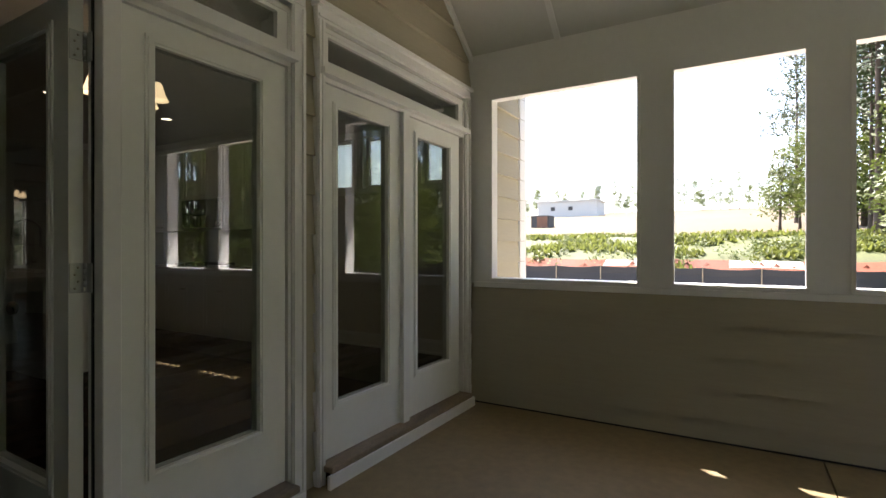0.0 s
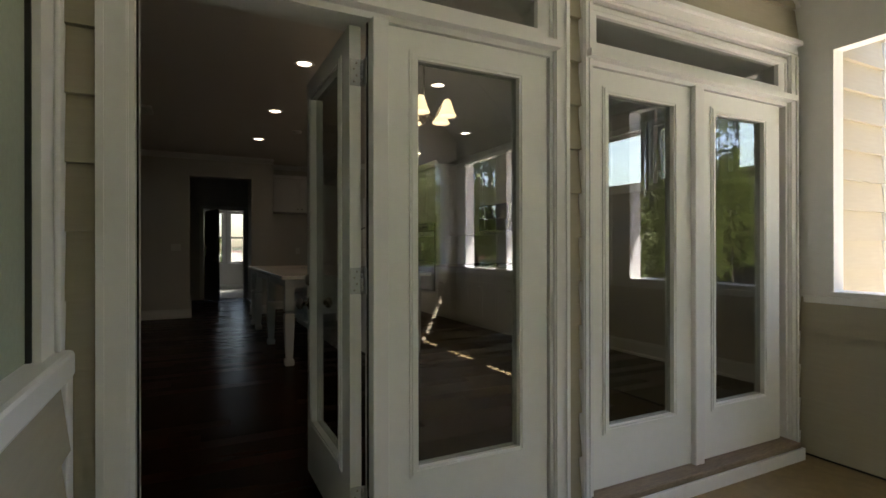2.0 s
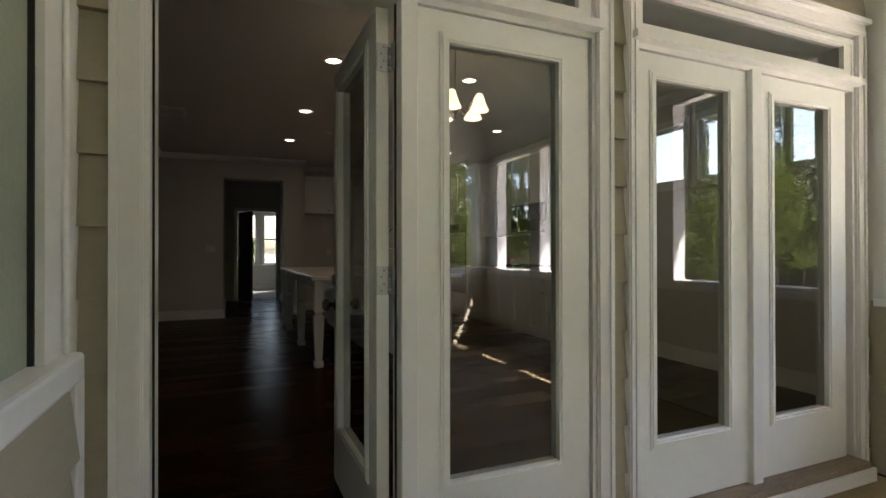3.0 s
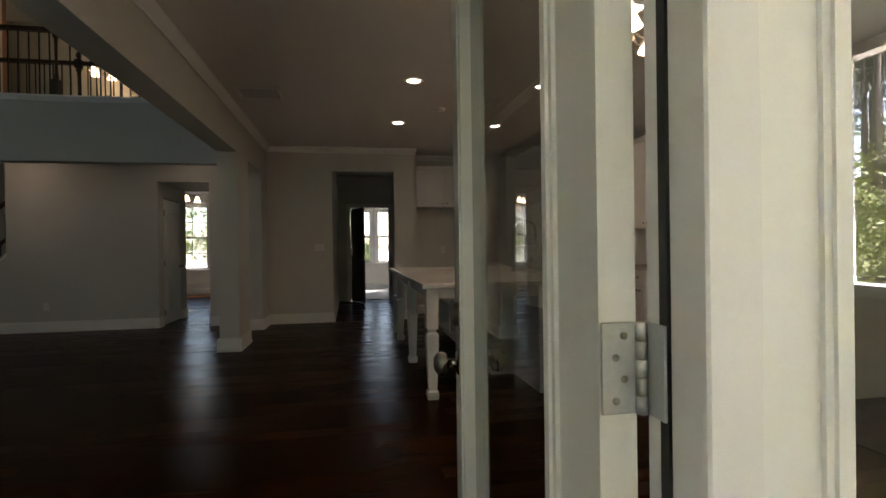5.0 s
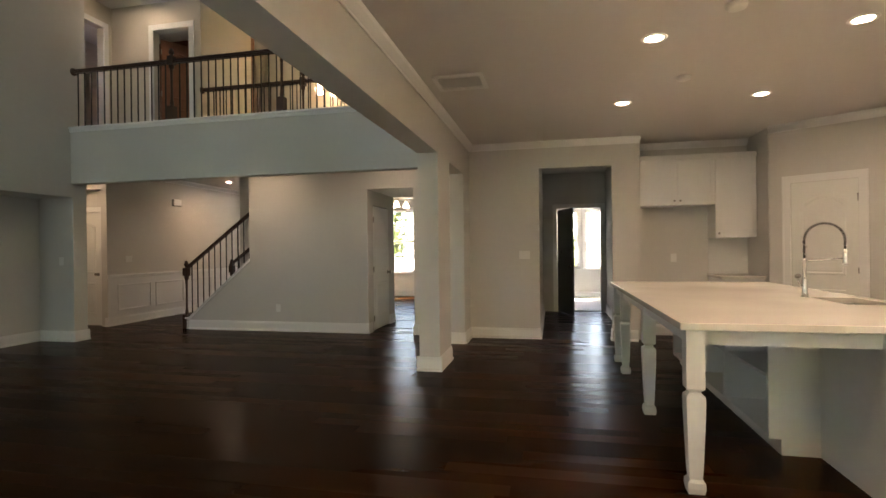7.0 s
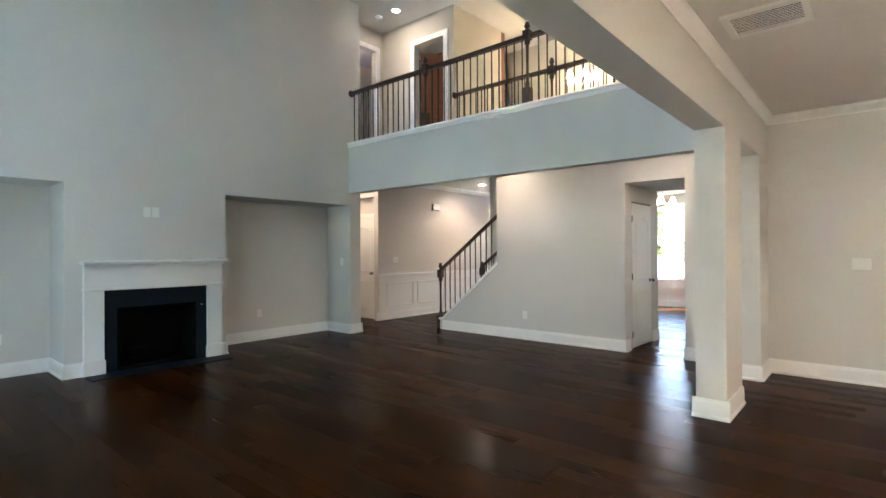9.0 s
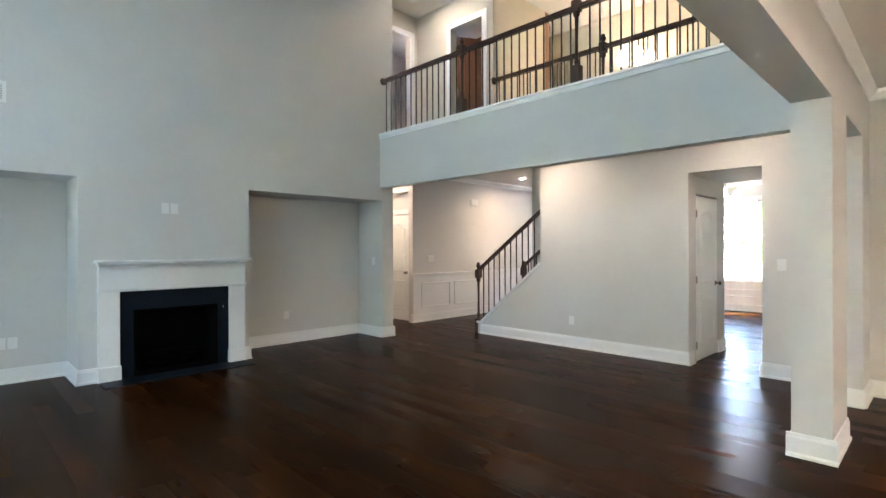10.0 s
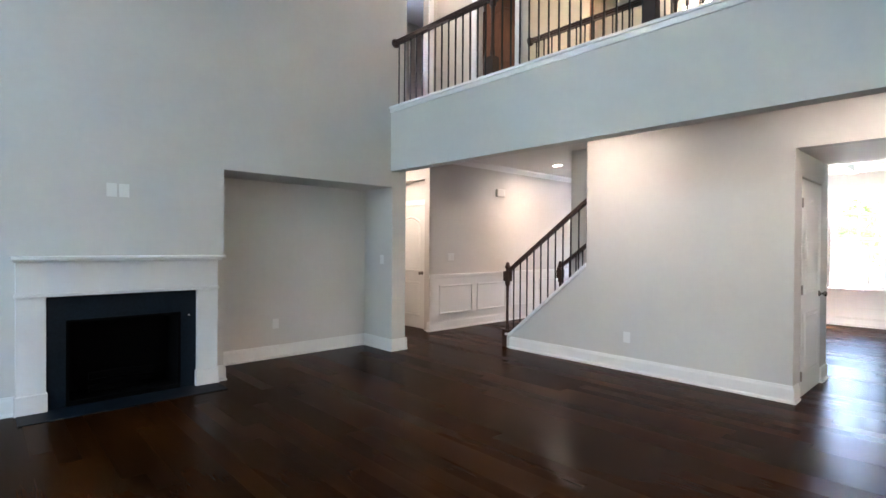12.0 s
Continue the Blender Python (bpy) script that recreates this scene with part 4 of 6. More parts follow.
# ---- panelled inner doors ----
def panel_door(name, label, w, h, m, mat=M_DOOR, knob_side=1, panels=True, casing=True):
    """A two-panel door with an arched upper panel, from x 0 to w in the plane y = 0, facing -y."""
    d = thing(name, label, "door", m, kind="structure")
    part("leaf", boxes((0, w, 0.0, 0.035, 0.01, h)), mat, d)
    for z0, z1, arch in ((0.20, 0.78, 0.0), (0.95, h - 0.17, 0.085)):
        bm = bmesh.new()
        x0, x1 = 0.115, w - 0.115
        n = 14

        def outline(o):
            pts = [(x0 + o, z0 + o), (x1 - o, z0 + o)]
            for i in range(n + 1):
                u = i / n
                x = x1 - o + (x0 - x1 + 2 * o) * u
                pts.append((x, z1 - o - arch + arch * math.sin(math.pi * u)))
            return pts
        loops = [[bm.verts.new((x, y, z)) for x, z in outline(o)] for o, y in ((0.0, -0.0005), (0.012, -0.009), (0.026, -0.009), (0.040, -0.002), (0.055, -0.006))]
        for a, b in zip(loops, loops[1:]):
            for i in range(len(a)):
                bm.faces.new((a[i], a[(i + 1) % len(a)], b[(i + 1) % len(b)], b[i]))
        bm.faces.new(loops[-1])
        bmesh.ops.recalc_face_normals(bm, faces=bm.faces)
        part("panel", bm, mat, d)
    bm = bmesh.new()
    kx = w - 0.065 if knob_side > 0 else 0.065
    lathe(bm, [(0.0, 0.0), (0.030, 0.0), (0.030, -0.006), (0.012, -0.012), (0.011, -0.035), (0.024, -0.042), (0.028, -0.055), (0.020, -0.068), (0.0, -0.070)], (kx, 0, 0.93), 16, "y")
    bmesh.ops.recalc_face_normals(bm, faces=bm.faces)
    part("door_knob", bm, M_NICKEL, d, "satin nickel knob")
    hx = 0.0 if knob_side > 0 else w
    for hz in (0.2, 1.0, h - 0.22):
        part("hinge", boxes((hx - 0.008, hx + 0.008, -0.010, 0.004, hz - 0.045, hz + 0.045)), M_NICKEL, d)
    if casing:
        part("casing", boxes((-0.095, -0.006, -0.020, 0.0, 0, h + 0.005), (w + 0.006, w + 0.095, -0.020, 0.0, 0, h + 0.005), (-0.095, w + 0.095, -0.020, 0.0, h + 0.005, h + 0.095), (-0.095, -0.078, -0.028, -0.020, 0, h + 0.095), (w + 0.078, w + 0.095, -0.028, -0.020, 0, h + 0.095)), M_TRIM, d)
    return d


panel_door("door_5", "white two-panel arched door to the side hall, closed", 0.75, 2.06, pose(-8.48, 8.170, 0))
panel_door("door_6", "white two-panel closet door beside the passage, closed", 0.77, 2.03, pose(-2.552, 8.305, 0, 0, 0, 90), casing=False)
dvec = Vector((4.0 - 3.05, 7.10 - 7.80, 0)).normalized()
pang = math.degrees(math.atan2(dvec.y, dvec.x))
panel_door("door_7", "white two-panel arched pantry door, closed", 0.66, 2.09, pose(3.05 + dvec.x * 0.24, 7.80 + dvec.y * 0.24, 0, 0, 0, pang) @ Matrix.Translation((0, -0.004, 0)), knob_side=-1)
bm = boxes((0, 1.18, 0.0, 0.10, 0, CEIL))
pw = structure("wall_pantry", bm, M_WALL, "grey diagonal pantry wall with a door")
pw.matrix_basis = pose(3.05, 7.80, 0, 0, 0, pang)
wall_x("wall_pantry_side", 3.05, 3.15, 7.84, 8.55, 0, CEIL, [], M_WALL, "grey side of the pantry")
panel_door("door_8", "stained wooden door standing open in the upper doorway", 0.62, 1.95, pose(-6.34, 8.09, UP, 0, 0, 60), M_BROWNDOOR, casing=False)
# casings of the two upper doorways
structure("trim", boxes((-6.45, -6.36, 7.928, 7.949, UP, 5.13), (-5.66, -5.57, 7.928, 7.949, UP, 5.13), (-6.45, -5.57, 7.928, 7.949, 5.13, 5.22)), M_TRIM, "white casing round the upper doorway", "casing")
structure("trim", boxes((-7.229, -7.208, 7.00, 7.08, UP, 5.2), (-7.229, -7.208, 7.78, 7.87, UP, 5.2), (-7.229, -7.208, 7.00, 7.87, 5.2, 5.29)), M_TRIM, "white casing round the bathroom doorway", "casing")
structure("trim", boxes((-7.20, -5.44, 7.932, 7.9495, UP, UP + 0.13)), M_TRIM, "white baseboard of the upper hall", "baseboard")

# black door standing open at the end of the hall
bd = thing("door_9", "black painted door standing open at the end of the hall", "door", pose(0.42, 11.19, 0, 0, 0, -71), kind="structure")
part("leaf", bevelled(boxes((0, 0.80, -0.02, 0.02, 0.01, 2.08)), 0.003), M_BLACKDOOR, bd)
bm = bmesh.new()
lathe(bm, [(0.0, -0.02), (0.03, -0.02), (0.03, -0.028), (0.012, -0.034), (0.012, -0.05), (0.028, -0.06), (0.02, -0.08), (0, -0.08)], (0.735, 0, 0.95), 14, "y")
bmesh.ops.recalc_face_normals(bm, faces=bm.faces)
part("door_knob", bm, M_NICKEL, bd, "satin nickel knob")
structure("trim", boxes((0.31, 0.40, 11.178, 11.199, 0, 2.12), (1.26, 1.35, 11.178, 11.199, 0, 2.12), (0.31, 1.35, 11.178, 11.199, 2.12, 2.21)), M_TRIM, "white casing round the hall door", "casing")


# ---- sash windows ----
def sash_window(name, label, a, b, c, d, y, lm=0.08, rm=0.08, grid=False):
    w = thing(name, label, "window", kind="structure")
    part("window_frame", boxes((a - lm, a, y - 0.025, y - 0.001, c, d + 0.09), (b, b + rm, y - 0.025, y - 0.001, c, d + 0.09), (a, b, y - 0.025, y - 0.001, d, d + 0.09)), M_TRIM, w)
    part("window_sill", bbox(a - lm, b + rm, y - 0.06, y + 0.05, c - 0.03, c, 0.004), M_TRIM, w)
    mid = (c + d) / 2
    for z0, z1, yy in ((c, mid + 0.02, y + 0.05), (mid - 0.02, d, y + 0.09)):
        part("sash", boxes((a, a + 0.04, yy, yy + 0.035, z0, z1), (b - 0.04, b, yy, yy + 0.035, z0, z1), (a + 0.04, b - 0.04, yy, yy + 0.035, z0, z0 + 0.045), (a + 0.04, b - 0.04, yy, yy + 0.035, z1 - 0.045, z1)), M_TRIM, w)
        part("pane", boxes((a + 0.038, b - 0.038, yy + 0.015, yy + 0.018, z0 + 0.043, z1 - 0.043)), M_GLASS_DIM, w)
        if grid:
            zm, xm = (z0 + z1) / 2, (a + b) / 2
            part("muntin", boxes((a + 0.04, b - 0.04, yy + 0.008, yy + 0.014, zm - 0.009, zm + 0.009), (xm - 0.009, xm + 0.009, yy + 0.0085, yy + 0.0135, z0 + 0.045, z1 - 0.045)), M_TRIM, w, "slim white glazing bars")
    return w


for i, (a, b, c, d) in enumerate(DWIN):
    sash_window("window_%d" % (i + 1), "white double-hung dining room window", a, b, c, d, 14.2, 0.0595 if i else 0.08, 0.08 if i else 0.0595, True)
# Invented sash in the added foyer opening.
sash_window("window_20", "unseen window added to let fill light into the foyer", *FOYER_FILL, 14.2)
for i, (a, b, c, d) in enumerate(FWIN):
    sash_window("window_%d" % (i + 3), "white double-hung front window", a, b, c, d, 14.2)
for i, (a, b) in enumerate(HIGH):
    w = thing("window_%d" % (i + 5), "small white framed window high in the kitchen wall", "window", kind="structure")
    part("window_frame", boxes((RIGHT_X - 0.02, RIGHT_X - 0.001, a - 0.07, a, 1.82, 2.57), (RIGHT_X - 0.02, RIGHT_X - 0.001, b, b + 0.07, 1.82, 2.57), (RIGHT_X - 0.02, RIGHT_X - 0.001, a, b, 1.82, 1.89), (RIGHT_X - 0.02, RIGHT_X - 0.001, a, b, 2.50, 2.57)), M_TRIM, w)
    part("sash", boxes((RIGHT_X + 0.05, RIGHT_X + 0.09, a, a + 0.04, 1.89, 2.50), (RIGHT_X + 0.05, RIGHT_X + 0.09, b - 0.04, b, 1.89, 2.50), (RIGHT_X + 0.05, RIGHT_X + 0.09, a + 0.04, b - 0.04, 1.89, 1.93), (RIGHT_X + 0.05, RIGHT_X + 0.09, a + 0.04, b - 0.04, 2.46, 2.50)), M_TRIM, w)
    part("pane", boxes((RIGHT_X + 0.07, RIGHT_X + 0.073, a + 0.038, b - 0.038, 1.928, 2.462)), M_GLASS_DIM, w)
for i, (a, b, c, d) in enumerate(GREAT_HOLES):
    w = thing("window_%d" % (i + 8), "white framed great room window", "window", kind="structure")
    part("pane", boxes((a, b, 0.03, 0.033, c, d)), M_GLASS_DIM, w)
    part("window_frame", boxes((a - 0.08, a, 0.15, 0.17, c - 0.08, d + 0.08), (b, b + 0.08, 0.15, 0.17, c - 0.08, d + 0.08), (a, b, 0.15, 0.17, c - 0.08, c), (a, b, 0.15, 0.17, d, d + 0.08)), M_TRIM, w)

# ---- wainscot in the foyer and dining room ----
structure("wainscot", boxes((-7.479, -7.468, STAIR_Y + 0.01, 14.19, 0.158, 0.885)), M_TRIM, "white painted wainscot panelling in the foyer", "wainscot")
structure("trim", bevelled(boxes((-7.479, -7.435, STAIR_Y + 0.0, 14.19, 0.885, 0.922), (-7.479, -7.455, STAIR_Y + 0.0, 14.19, 0.858, 0.885)), 0.003), M_TRIM, "white painted chair rail", "chair rail")
wains = thing("wainscot_panels", "white moulded wainscot frames on the foyer wall", "wainscot", kind="structure")
for k in range(6):
    y0 = STAIR_Y + 0.20 + 0.90 * k
    y1 = y0 + 0.79
    x0, x1 = -7.468, -7.452
    part("frame", bevelled(boxes((x0, x1, y0, y0 + 0.03, 0.26, 0.74), (x0, x1, y1 - 0.03, y1, 0.26, 0.74), (x0, x1, y0 + 0.03, y1 - 0.03, 0.26, 0.29), (x0, x1, y0 + 0.03, y1 - 0.03, 0.71, 0.74)), 0.005), M_TRIM, wains)
structure("wainscot", boxes((-5.08, BEAM1, 14.188, 14.199, 0.158, 0.64)), M_TRIM, "white painted wainscot below the dining room windows", "wainscot")
structure("trim", bevelled(boxes((-5.08, BEAM1, 14.165, 14.188, 0.60, 0.64), (-5.08, BEAM1, 14.172, 14.188, 0.31, 0.335), (-5.08, BEAM1, 14.172, 14.188, 0.455, 0.48)), 0.003), M_TRIM, "white chair rail below the dining room windows", "chair rail")
beams = thing("ceiling_beams", "white coffered beams of the dining room ceiling", "coffered ceiling", kind="structure")
for k in range(4):
    part("beam", boxes((-5.08, -1.0, 10.3 + 1.15 * k, 10.45 + 1.15 * k, CEIL - 0.14, CEIL - 0.001)), M_TRIM, beams)
for k in range(3):
    part("cross_beam", boxes((-4.2 + 1.1 * k, -4.05 + 1.1 * k, 9.4, 14.2, CEIL - 0.136, CEIL - 0.002)), M_TRIM, beams)

# ---- fireplace ----
fire = thing("fireplace", "white painted mantel with black slate surround and dark firebox", "fireplace", kind="structure")
fx = FIRE_X
part("surround", boxes(*[(fx + 0.001, fx + 0.030, a, b, c, d) for a, b, c, d in slab_with_holes(3.125, 4.290, 0.0, 0.955, [(3.27, 4.14, -0.1, 0.73)])]), M_SLATE, fire, "black slate slabs")
for a, b in ((2.935, 3.128), (4.287, 4.480)):
    part("pilaster", bevelled(boxes((fx, fx + 0.065, a, b, 0.0, 0.955)), 0.003), M_TRIM, fire)
    part("plinth", bevelled(boxes((fx, fx + 0.085, a - 0.010, b + 0.010, 0.0, 0.16)), 0.005), M_TRIM, fire)
part("frieze", bevelled(boxes((fx, fx + 0.067, 2.935, 4.480, 0.957, 1.235)), 0.003), M_TRIM, fire)
part("bead", bevelled(boxes((fx, fx + 0.085, 2.925, 4.490, 0.945, 0.975)), 0.006, 2), M_TRIM, fire)
part("shelf", bevelled(boxes((fx, fx + 0.20, 2.90, 4.515, 1.252, 1.282)), 0.004), M_TRIM, fire)
part("shelf_mould", bevelled(boxes((fx, fx + 0.13, 2.918, 4.497, 1.232, 1.252)), 0.006, 2), M_TRIM, fire)
part("hearth", bevelled(boxes((fx, fx + 0.36, 2.935, 4.48, 0.0, 0.009)), 0.003), M_SLATE, fire, "black slate hearth flush with the floor")
part("firebox", boxes((fx - 0.42, fx - 0.40, 3.27, 4.14, 0.03, 0.73), (fx - 0.40, fx + 0.0, 3.27, 3.285, 0.03, 0.73), (fx - 0.40, fx + 0.0, 4.125, 4.14, 0.03, 0.73), (fx - 0.40, fx + 0.0, 3.285, 4.125, 0.715, 0.73), (fx - 0.40, fx + 0.02, 3.285, 4.125, 0.02, 0.035)), M_SOOT, fire, "black firebox")
part("firebox_trim", boxes(*[(fx + 0.004, fx + 0.036, a, b, c, d) for a, b, c, d in slab_with_holes(3.262, 4.148, 0.0, 0.738, [(3.285, 4.125, 0.05, 0.715)])]), M_SOOT, fire, "black metal firebox edge")
for k in range(3):
    bm = bmesh.new()
    tube(bm, [(fx - 0.20 - 0.05 * (k % 2), 3.45, 0.07 + 0.06 * k), (fx - 0.18, 3.7, 0.08 + 0.06 * k), (fx - 0.22 + 0.04 * k, 3.95, 0.07 + 0.06 * k)], 0.035, 8)
    part("gas_log", bm, M_SOOT, fire, "blackened gas log")
bm = bmesh.new()
lathe(bm, [(0.0, 0.030), (0.012, 0.030), (0.010, 0.038), (0.0, 0.04)], (fx, 4.22, 0.70), 10, "x")
part("gas_key", bm, M_CHROME, fire, "small chrome gas key")


# ---- plates, vents, detectors ----
def wall_plate(label, category, m, kind_of="outlet", gang=1):
    w = 0.075 * gang + 0.005
    t = thing("wall_plate", label, category, m)
    part("plate", bbox(-w / 2, w / 2, -0.006, 0.0, -0.06, 0.06, 0.003), M_PLASTIC, t)
    for g in range(gang):
        cx = -w / 2 + 0.04 + 0.075 * g
        if kind_of == "outlet":
            for dz in (-0.022, 0.022):
                part("socket", bbox(cx - 0.016, cx + 0.016, -0.009, -0.006, dz - 0.014, dz + 0.014, 0.002), M_PLASTIC, t)
        elif kind_of == "switch":
            part("rocker", bbox(cx - 0.017, cx + 0.017, -0.010, -0.006, -0.034, 0.034, 0.002), M_PLASTIC, t)
    return t


FACE_X = pose(0, 0, 0, 0, 0, 90)
wall_plate("white blank cable plate above the mantel", "wall plate", pose(fx + 0.001, 3.59, 1.865) @ FACE_X, "blank", 1)
wall_plate("white double outlet above the mantel", "outlet", pose(fx + 0.001, 3.685, 1.865) @ FACE_X, "outlet", 1)
wall_plate("white outlet low in the fireplace niche", "outlet", pose(NICHE_X + 0.001, 5.40, 0.42) @ FACE_X)
wall_plate("white outlet low in the window-side niche", "outlet", pose(NICHE_X + 0.001, 2.305, 0.42) @ FACE_X)
wall_plate("white cable plate low in the window-side niche", "wall plate", pose(NICHE_X + 0.001, 2.21, 0.42) @ FACE_X, "blank")
wall_plate("white outlet low on the stair wall", "outlet", pose(-4.12, STAIR_Y - 0.001, 0.38))
wall_plate("white light switch on the kitchen wall", "switch", pose(-0.10, BACK_Y - 0.001, 1.22), "switch", 2)
wall_plate("white light switch on the stair wall beside the doorway", "switch", pose(-1.62, STAIR_Y - 0.001, 1.21), "switch")
wall_plate("white light switch in the niche return", "switch", pose(-6.90, 6.699, 1.20), "switch")
wall_plate("white light switch on the foyer wall", "switch", pose(-7.479, 8.52, 1.20) @ FACE_X, "switch", 2)
wall_plate("white outlet in the refrigerator recess", "outlet", pose(2.05, 8.549, 1.15))
chime = thing("door_chime", "white plastic door chime box on the foyer wall", "door chime", pose(-7.479, 9.75, 2.36))
part("cover", bbox(0.0, 0.05, -0.11, 0.11, -0.07, 0.07, 0.012, 3), M_PLASTIC, chime)
vent = thing("wall_vent", "white return air grille on the chimney wall", "vent", pose(fx, 1.99, 2.89))
part("frame", boxes(*[(0.0, 0.012, a, b, c, d) for a, b, c, d in slab_with_holes(-0.23, 0.23, -0.10, 0.10, [(-0.20, -0.01, -0.075, 0.075), (0.01, 0.20, -0.075, 0.075)])]), M_PLASTIC, vent)
# Black sheet in place of the shaded duct behind the slats.
part("duct_shade", boxes((0.0005, 0.002, -0.20, 0.20, -0.075, 0.075)), M_IRON, vent)
for k in range(9):
    part("slat", boxes((0.003, 0.010, -0.20, 0.20, -0.070 + 0.0165 * k, -0.060 + 0.0165 * k)), M_PLASTIC, vent)
vent = thing("ceiling_vent", "white ceiling air register in the kitchen", "vent", pose(-0.51, 5.07, CEIL))
part("frame", boxes(*[(a, b, c, d, -0.020, -0.001) for a, b, c, d in slab_with_holes(-0.23, 0.23, -0.20, 0.20, [(-0.19, 0.19, -0.155, 0.155)])]), M_PLASTIC, vent)
# Black sheet gives the gaps their shade; no duct is modelled.
part("duct_shade", boxes((-0.19, 0.19, -0.155, 0.155, -0.003, -0.001)), M_IRON, vent)
for k in range(12):
    part("slat", boxes((-0.19, 0.19, -0.150 + 0.026 * k, -0.143 + 0.026 * k, -0.009, -0.005)), M_PLASTIC, vent)


def smoke_detector(x, y, z):
    d = thing("smoke_detector", "round white smoke detector on the ceiling", "smoke detector", pose(x, y, z))
    bm = bmesh.new()
    lathe(bm, [(0.0, -0.034), (0.040, -0.034), (0.058, -0.026), (0.064, -0.010), (0.066, 0.0)], (0, 0, 0), 24)
    bmesh.ops.recalc_face_normals(bm, faces=bm.faces)
    part("cover", bm, M_PLASTIC, d)


smoke_detector(1.45, 4.05, CEIL)
smoke_detector(1.47, 5.44, CEIL)
smoke_detector(-6.75, 7.43, UPCEIL)


# ---- recessed lights ----
def can_light(x, y, z, watts):
    c = thing("recessed_light", "lit recessed ceiling light with a white trim ring", "ceiling light", pose(x, y, z), "recessed ceiling lights")
    bm = bmesh.new()
    lathe(bm, [(0.062, -0.002), (0.088, -0.002), (0.092, -0.006), (0.088, -0.010), (0.066, -0.012), (0.062, -0.002)], (0, 0, 0), 28)
    bmesh.ops.recalc_face_normals(bm, faces=bm.faces)
    part("trim_ring", bm, M_PLASTIC, c)
    bm = bmesh.new()
    lathe(bm, [(0.0, -0.004), (0.064, -0.004), (0.064, -0.002)], (0, 0, 0), 24)
    bmesh.ops.recalc_face_normals(bm, faces=bm.faces)
    part("lens", bm, M_CAN, c, "glowing warm lens")
    can_lamp(x, y, z - 0.02, watts)


for x in (1.04, 2.37, 3.65):
    for y in (2.74, 4.47, 6.17):
        can_light(x, y, CEIL, KITCHEN_W)
can_light(-6.65, 10.37, CEIL, FOYER_W * 2.0)
can_light(-8.0, 7.5, CEIL, FOYER_W)
can_light(-4.3, 7.40, CEIL, FOYER_W * 0.65)
can_light(-1.9, 7.30, CEIL, FOYER_W * 0.35)
can_light(-6.34, 7.46, UPCEIL, FOYER_W * 0.15)


# ---- chandeliers ----
def bell_shade(bm, c):
    lathe(bm, [(r * 1.22, z * 1.22) for r, z in ((0.018, 0.0), (0.026, -0.010), (0.034, -0.035), (0.043, -0.065), (0.055, -0.095), (0.064, -0.110), (0.062, -0.111), (0.050, -0.092), (0.036, -0.060), (0.0, -0.055))], c, 20)
    bmesh.ops.recalc_face_normals(bm, faces=bm.faces)
    return bm


def chandelier(label, x, y, ztop, zhub, arms, radius, watts):
    c = thing("chandelier", label, "chandelier", pose(x, y, 0))
    bm = bmesh.new()
    lathe(bm, [(0.0, ztop - 0.03), (0.06, ztop - 0.03), (0.065, ztop - 0.001), (0.0, ztop)], (0, 0, 0), 20)
    part("canopy", bm, M_NICKEL, c)
    bm = bmesh.new()
    tube(bm, [(0, 0, ztop - 0.03), (0, 0, zhub + 0.06)], 0.006, 8)
    part("stem", bm, M_NICKEL, c)
    bm = bmesh.new()
    lathe(bm, [(0.0, zhub - 0.10), (0.012, zhub - 0.09), (0.008, zhub - 0.07), (0.030, zhub - 0.04), (0.036, zhub), (0.020, zhub + 0.04), (0.010, zhub + 0.08), (0.0, zhub + 0.08)], (0, 0, 0), 16)
    part("hub", bm, M_NICKEL, c)
    for k in range(arms):
        a = 2 * math.pi * (k + 0.3) / arms
        ca, sa = math.cos(a), math.sin(a)
        bm = bmesh.new()
        pts = []
        for i in range(11):
            u = i / 10
            r = 0.02 + (radius - 0.02) * u
            pts.append((ca * r, sa * r, zhub + 0.02 - 0.075 * math.sin(math.pi * min(u * 1.35, 1)) + 0.06 * max(0, u - 0.55) / 0.45))
        tube(bm, pts, 0.007, 8)
        arm = part("arm", bm, M_NICKEL, c)
        bm = bmesh.new()
        bell_shade(bm, (ca * radius, sa * radius, pts[-1][2] - 0.005))
        part("shade", bm, M_FROST, c, "lit frosted glass bell shade")
    lamp = new("chandelier_lamp", bpy.data.lights.new("chandelier_lamp", "POINT"))
    lamp.data.energy, lamp.data.color, lamp.data.shadow_soft_size = watts, (1.0, 0.78, 0.54), 0.12
    lamp.location = (x, y, zhub - 0.22)
    return c


chandelier("nickel chandelier with five lit frosted bell shades", 1.88, 2.00, CEIL, 2.335, 5, 0.21, 0.032)
chandelier("nickel dining room chandelier with lit frosted shades", -3.27, 12.0, CEIL - 0.14, 2.38, 3, 0.20, 0.02)
chandelier("nickel foyer chandelier with lit frosted shades", -4.03, 9.9, UPCEIL, 4.55, 5, 0.24, 0.007)


# ---- kitchen ----
def knob(parent, p, way):
    bm = bmesh.new()
    s = -1
    ax = "y" if abs(way[1]) > 0.5 else "x"
    s = way[1] if ax == "y" else way[0]
    lathe(bm, [(0.0, 0.0), (0.007, 0.0), (0.006, s * 0.012), (0.014, s * 0.016), (0.015, s * 0.022), (0.010, s * 0.027), (0.0, s * 0.028)], p, 12, ax)
    bmesh.ops.recalc_face_normals(bm, faces=bm.faces)
    return part("cabinet_knob", bm, M_NICKEL, parent, "satin nickel cabinet knob")


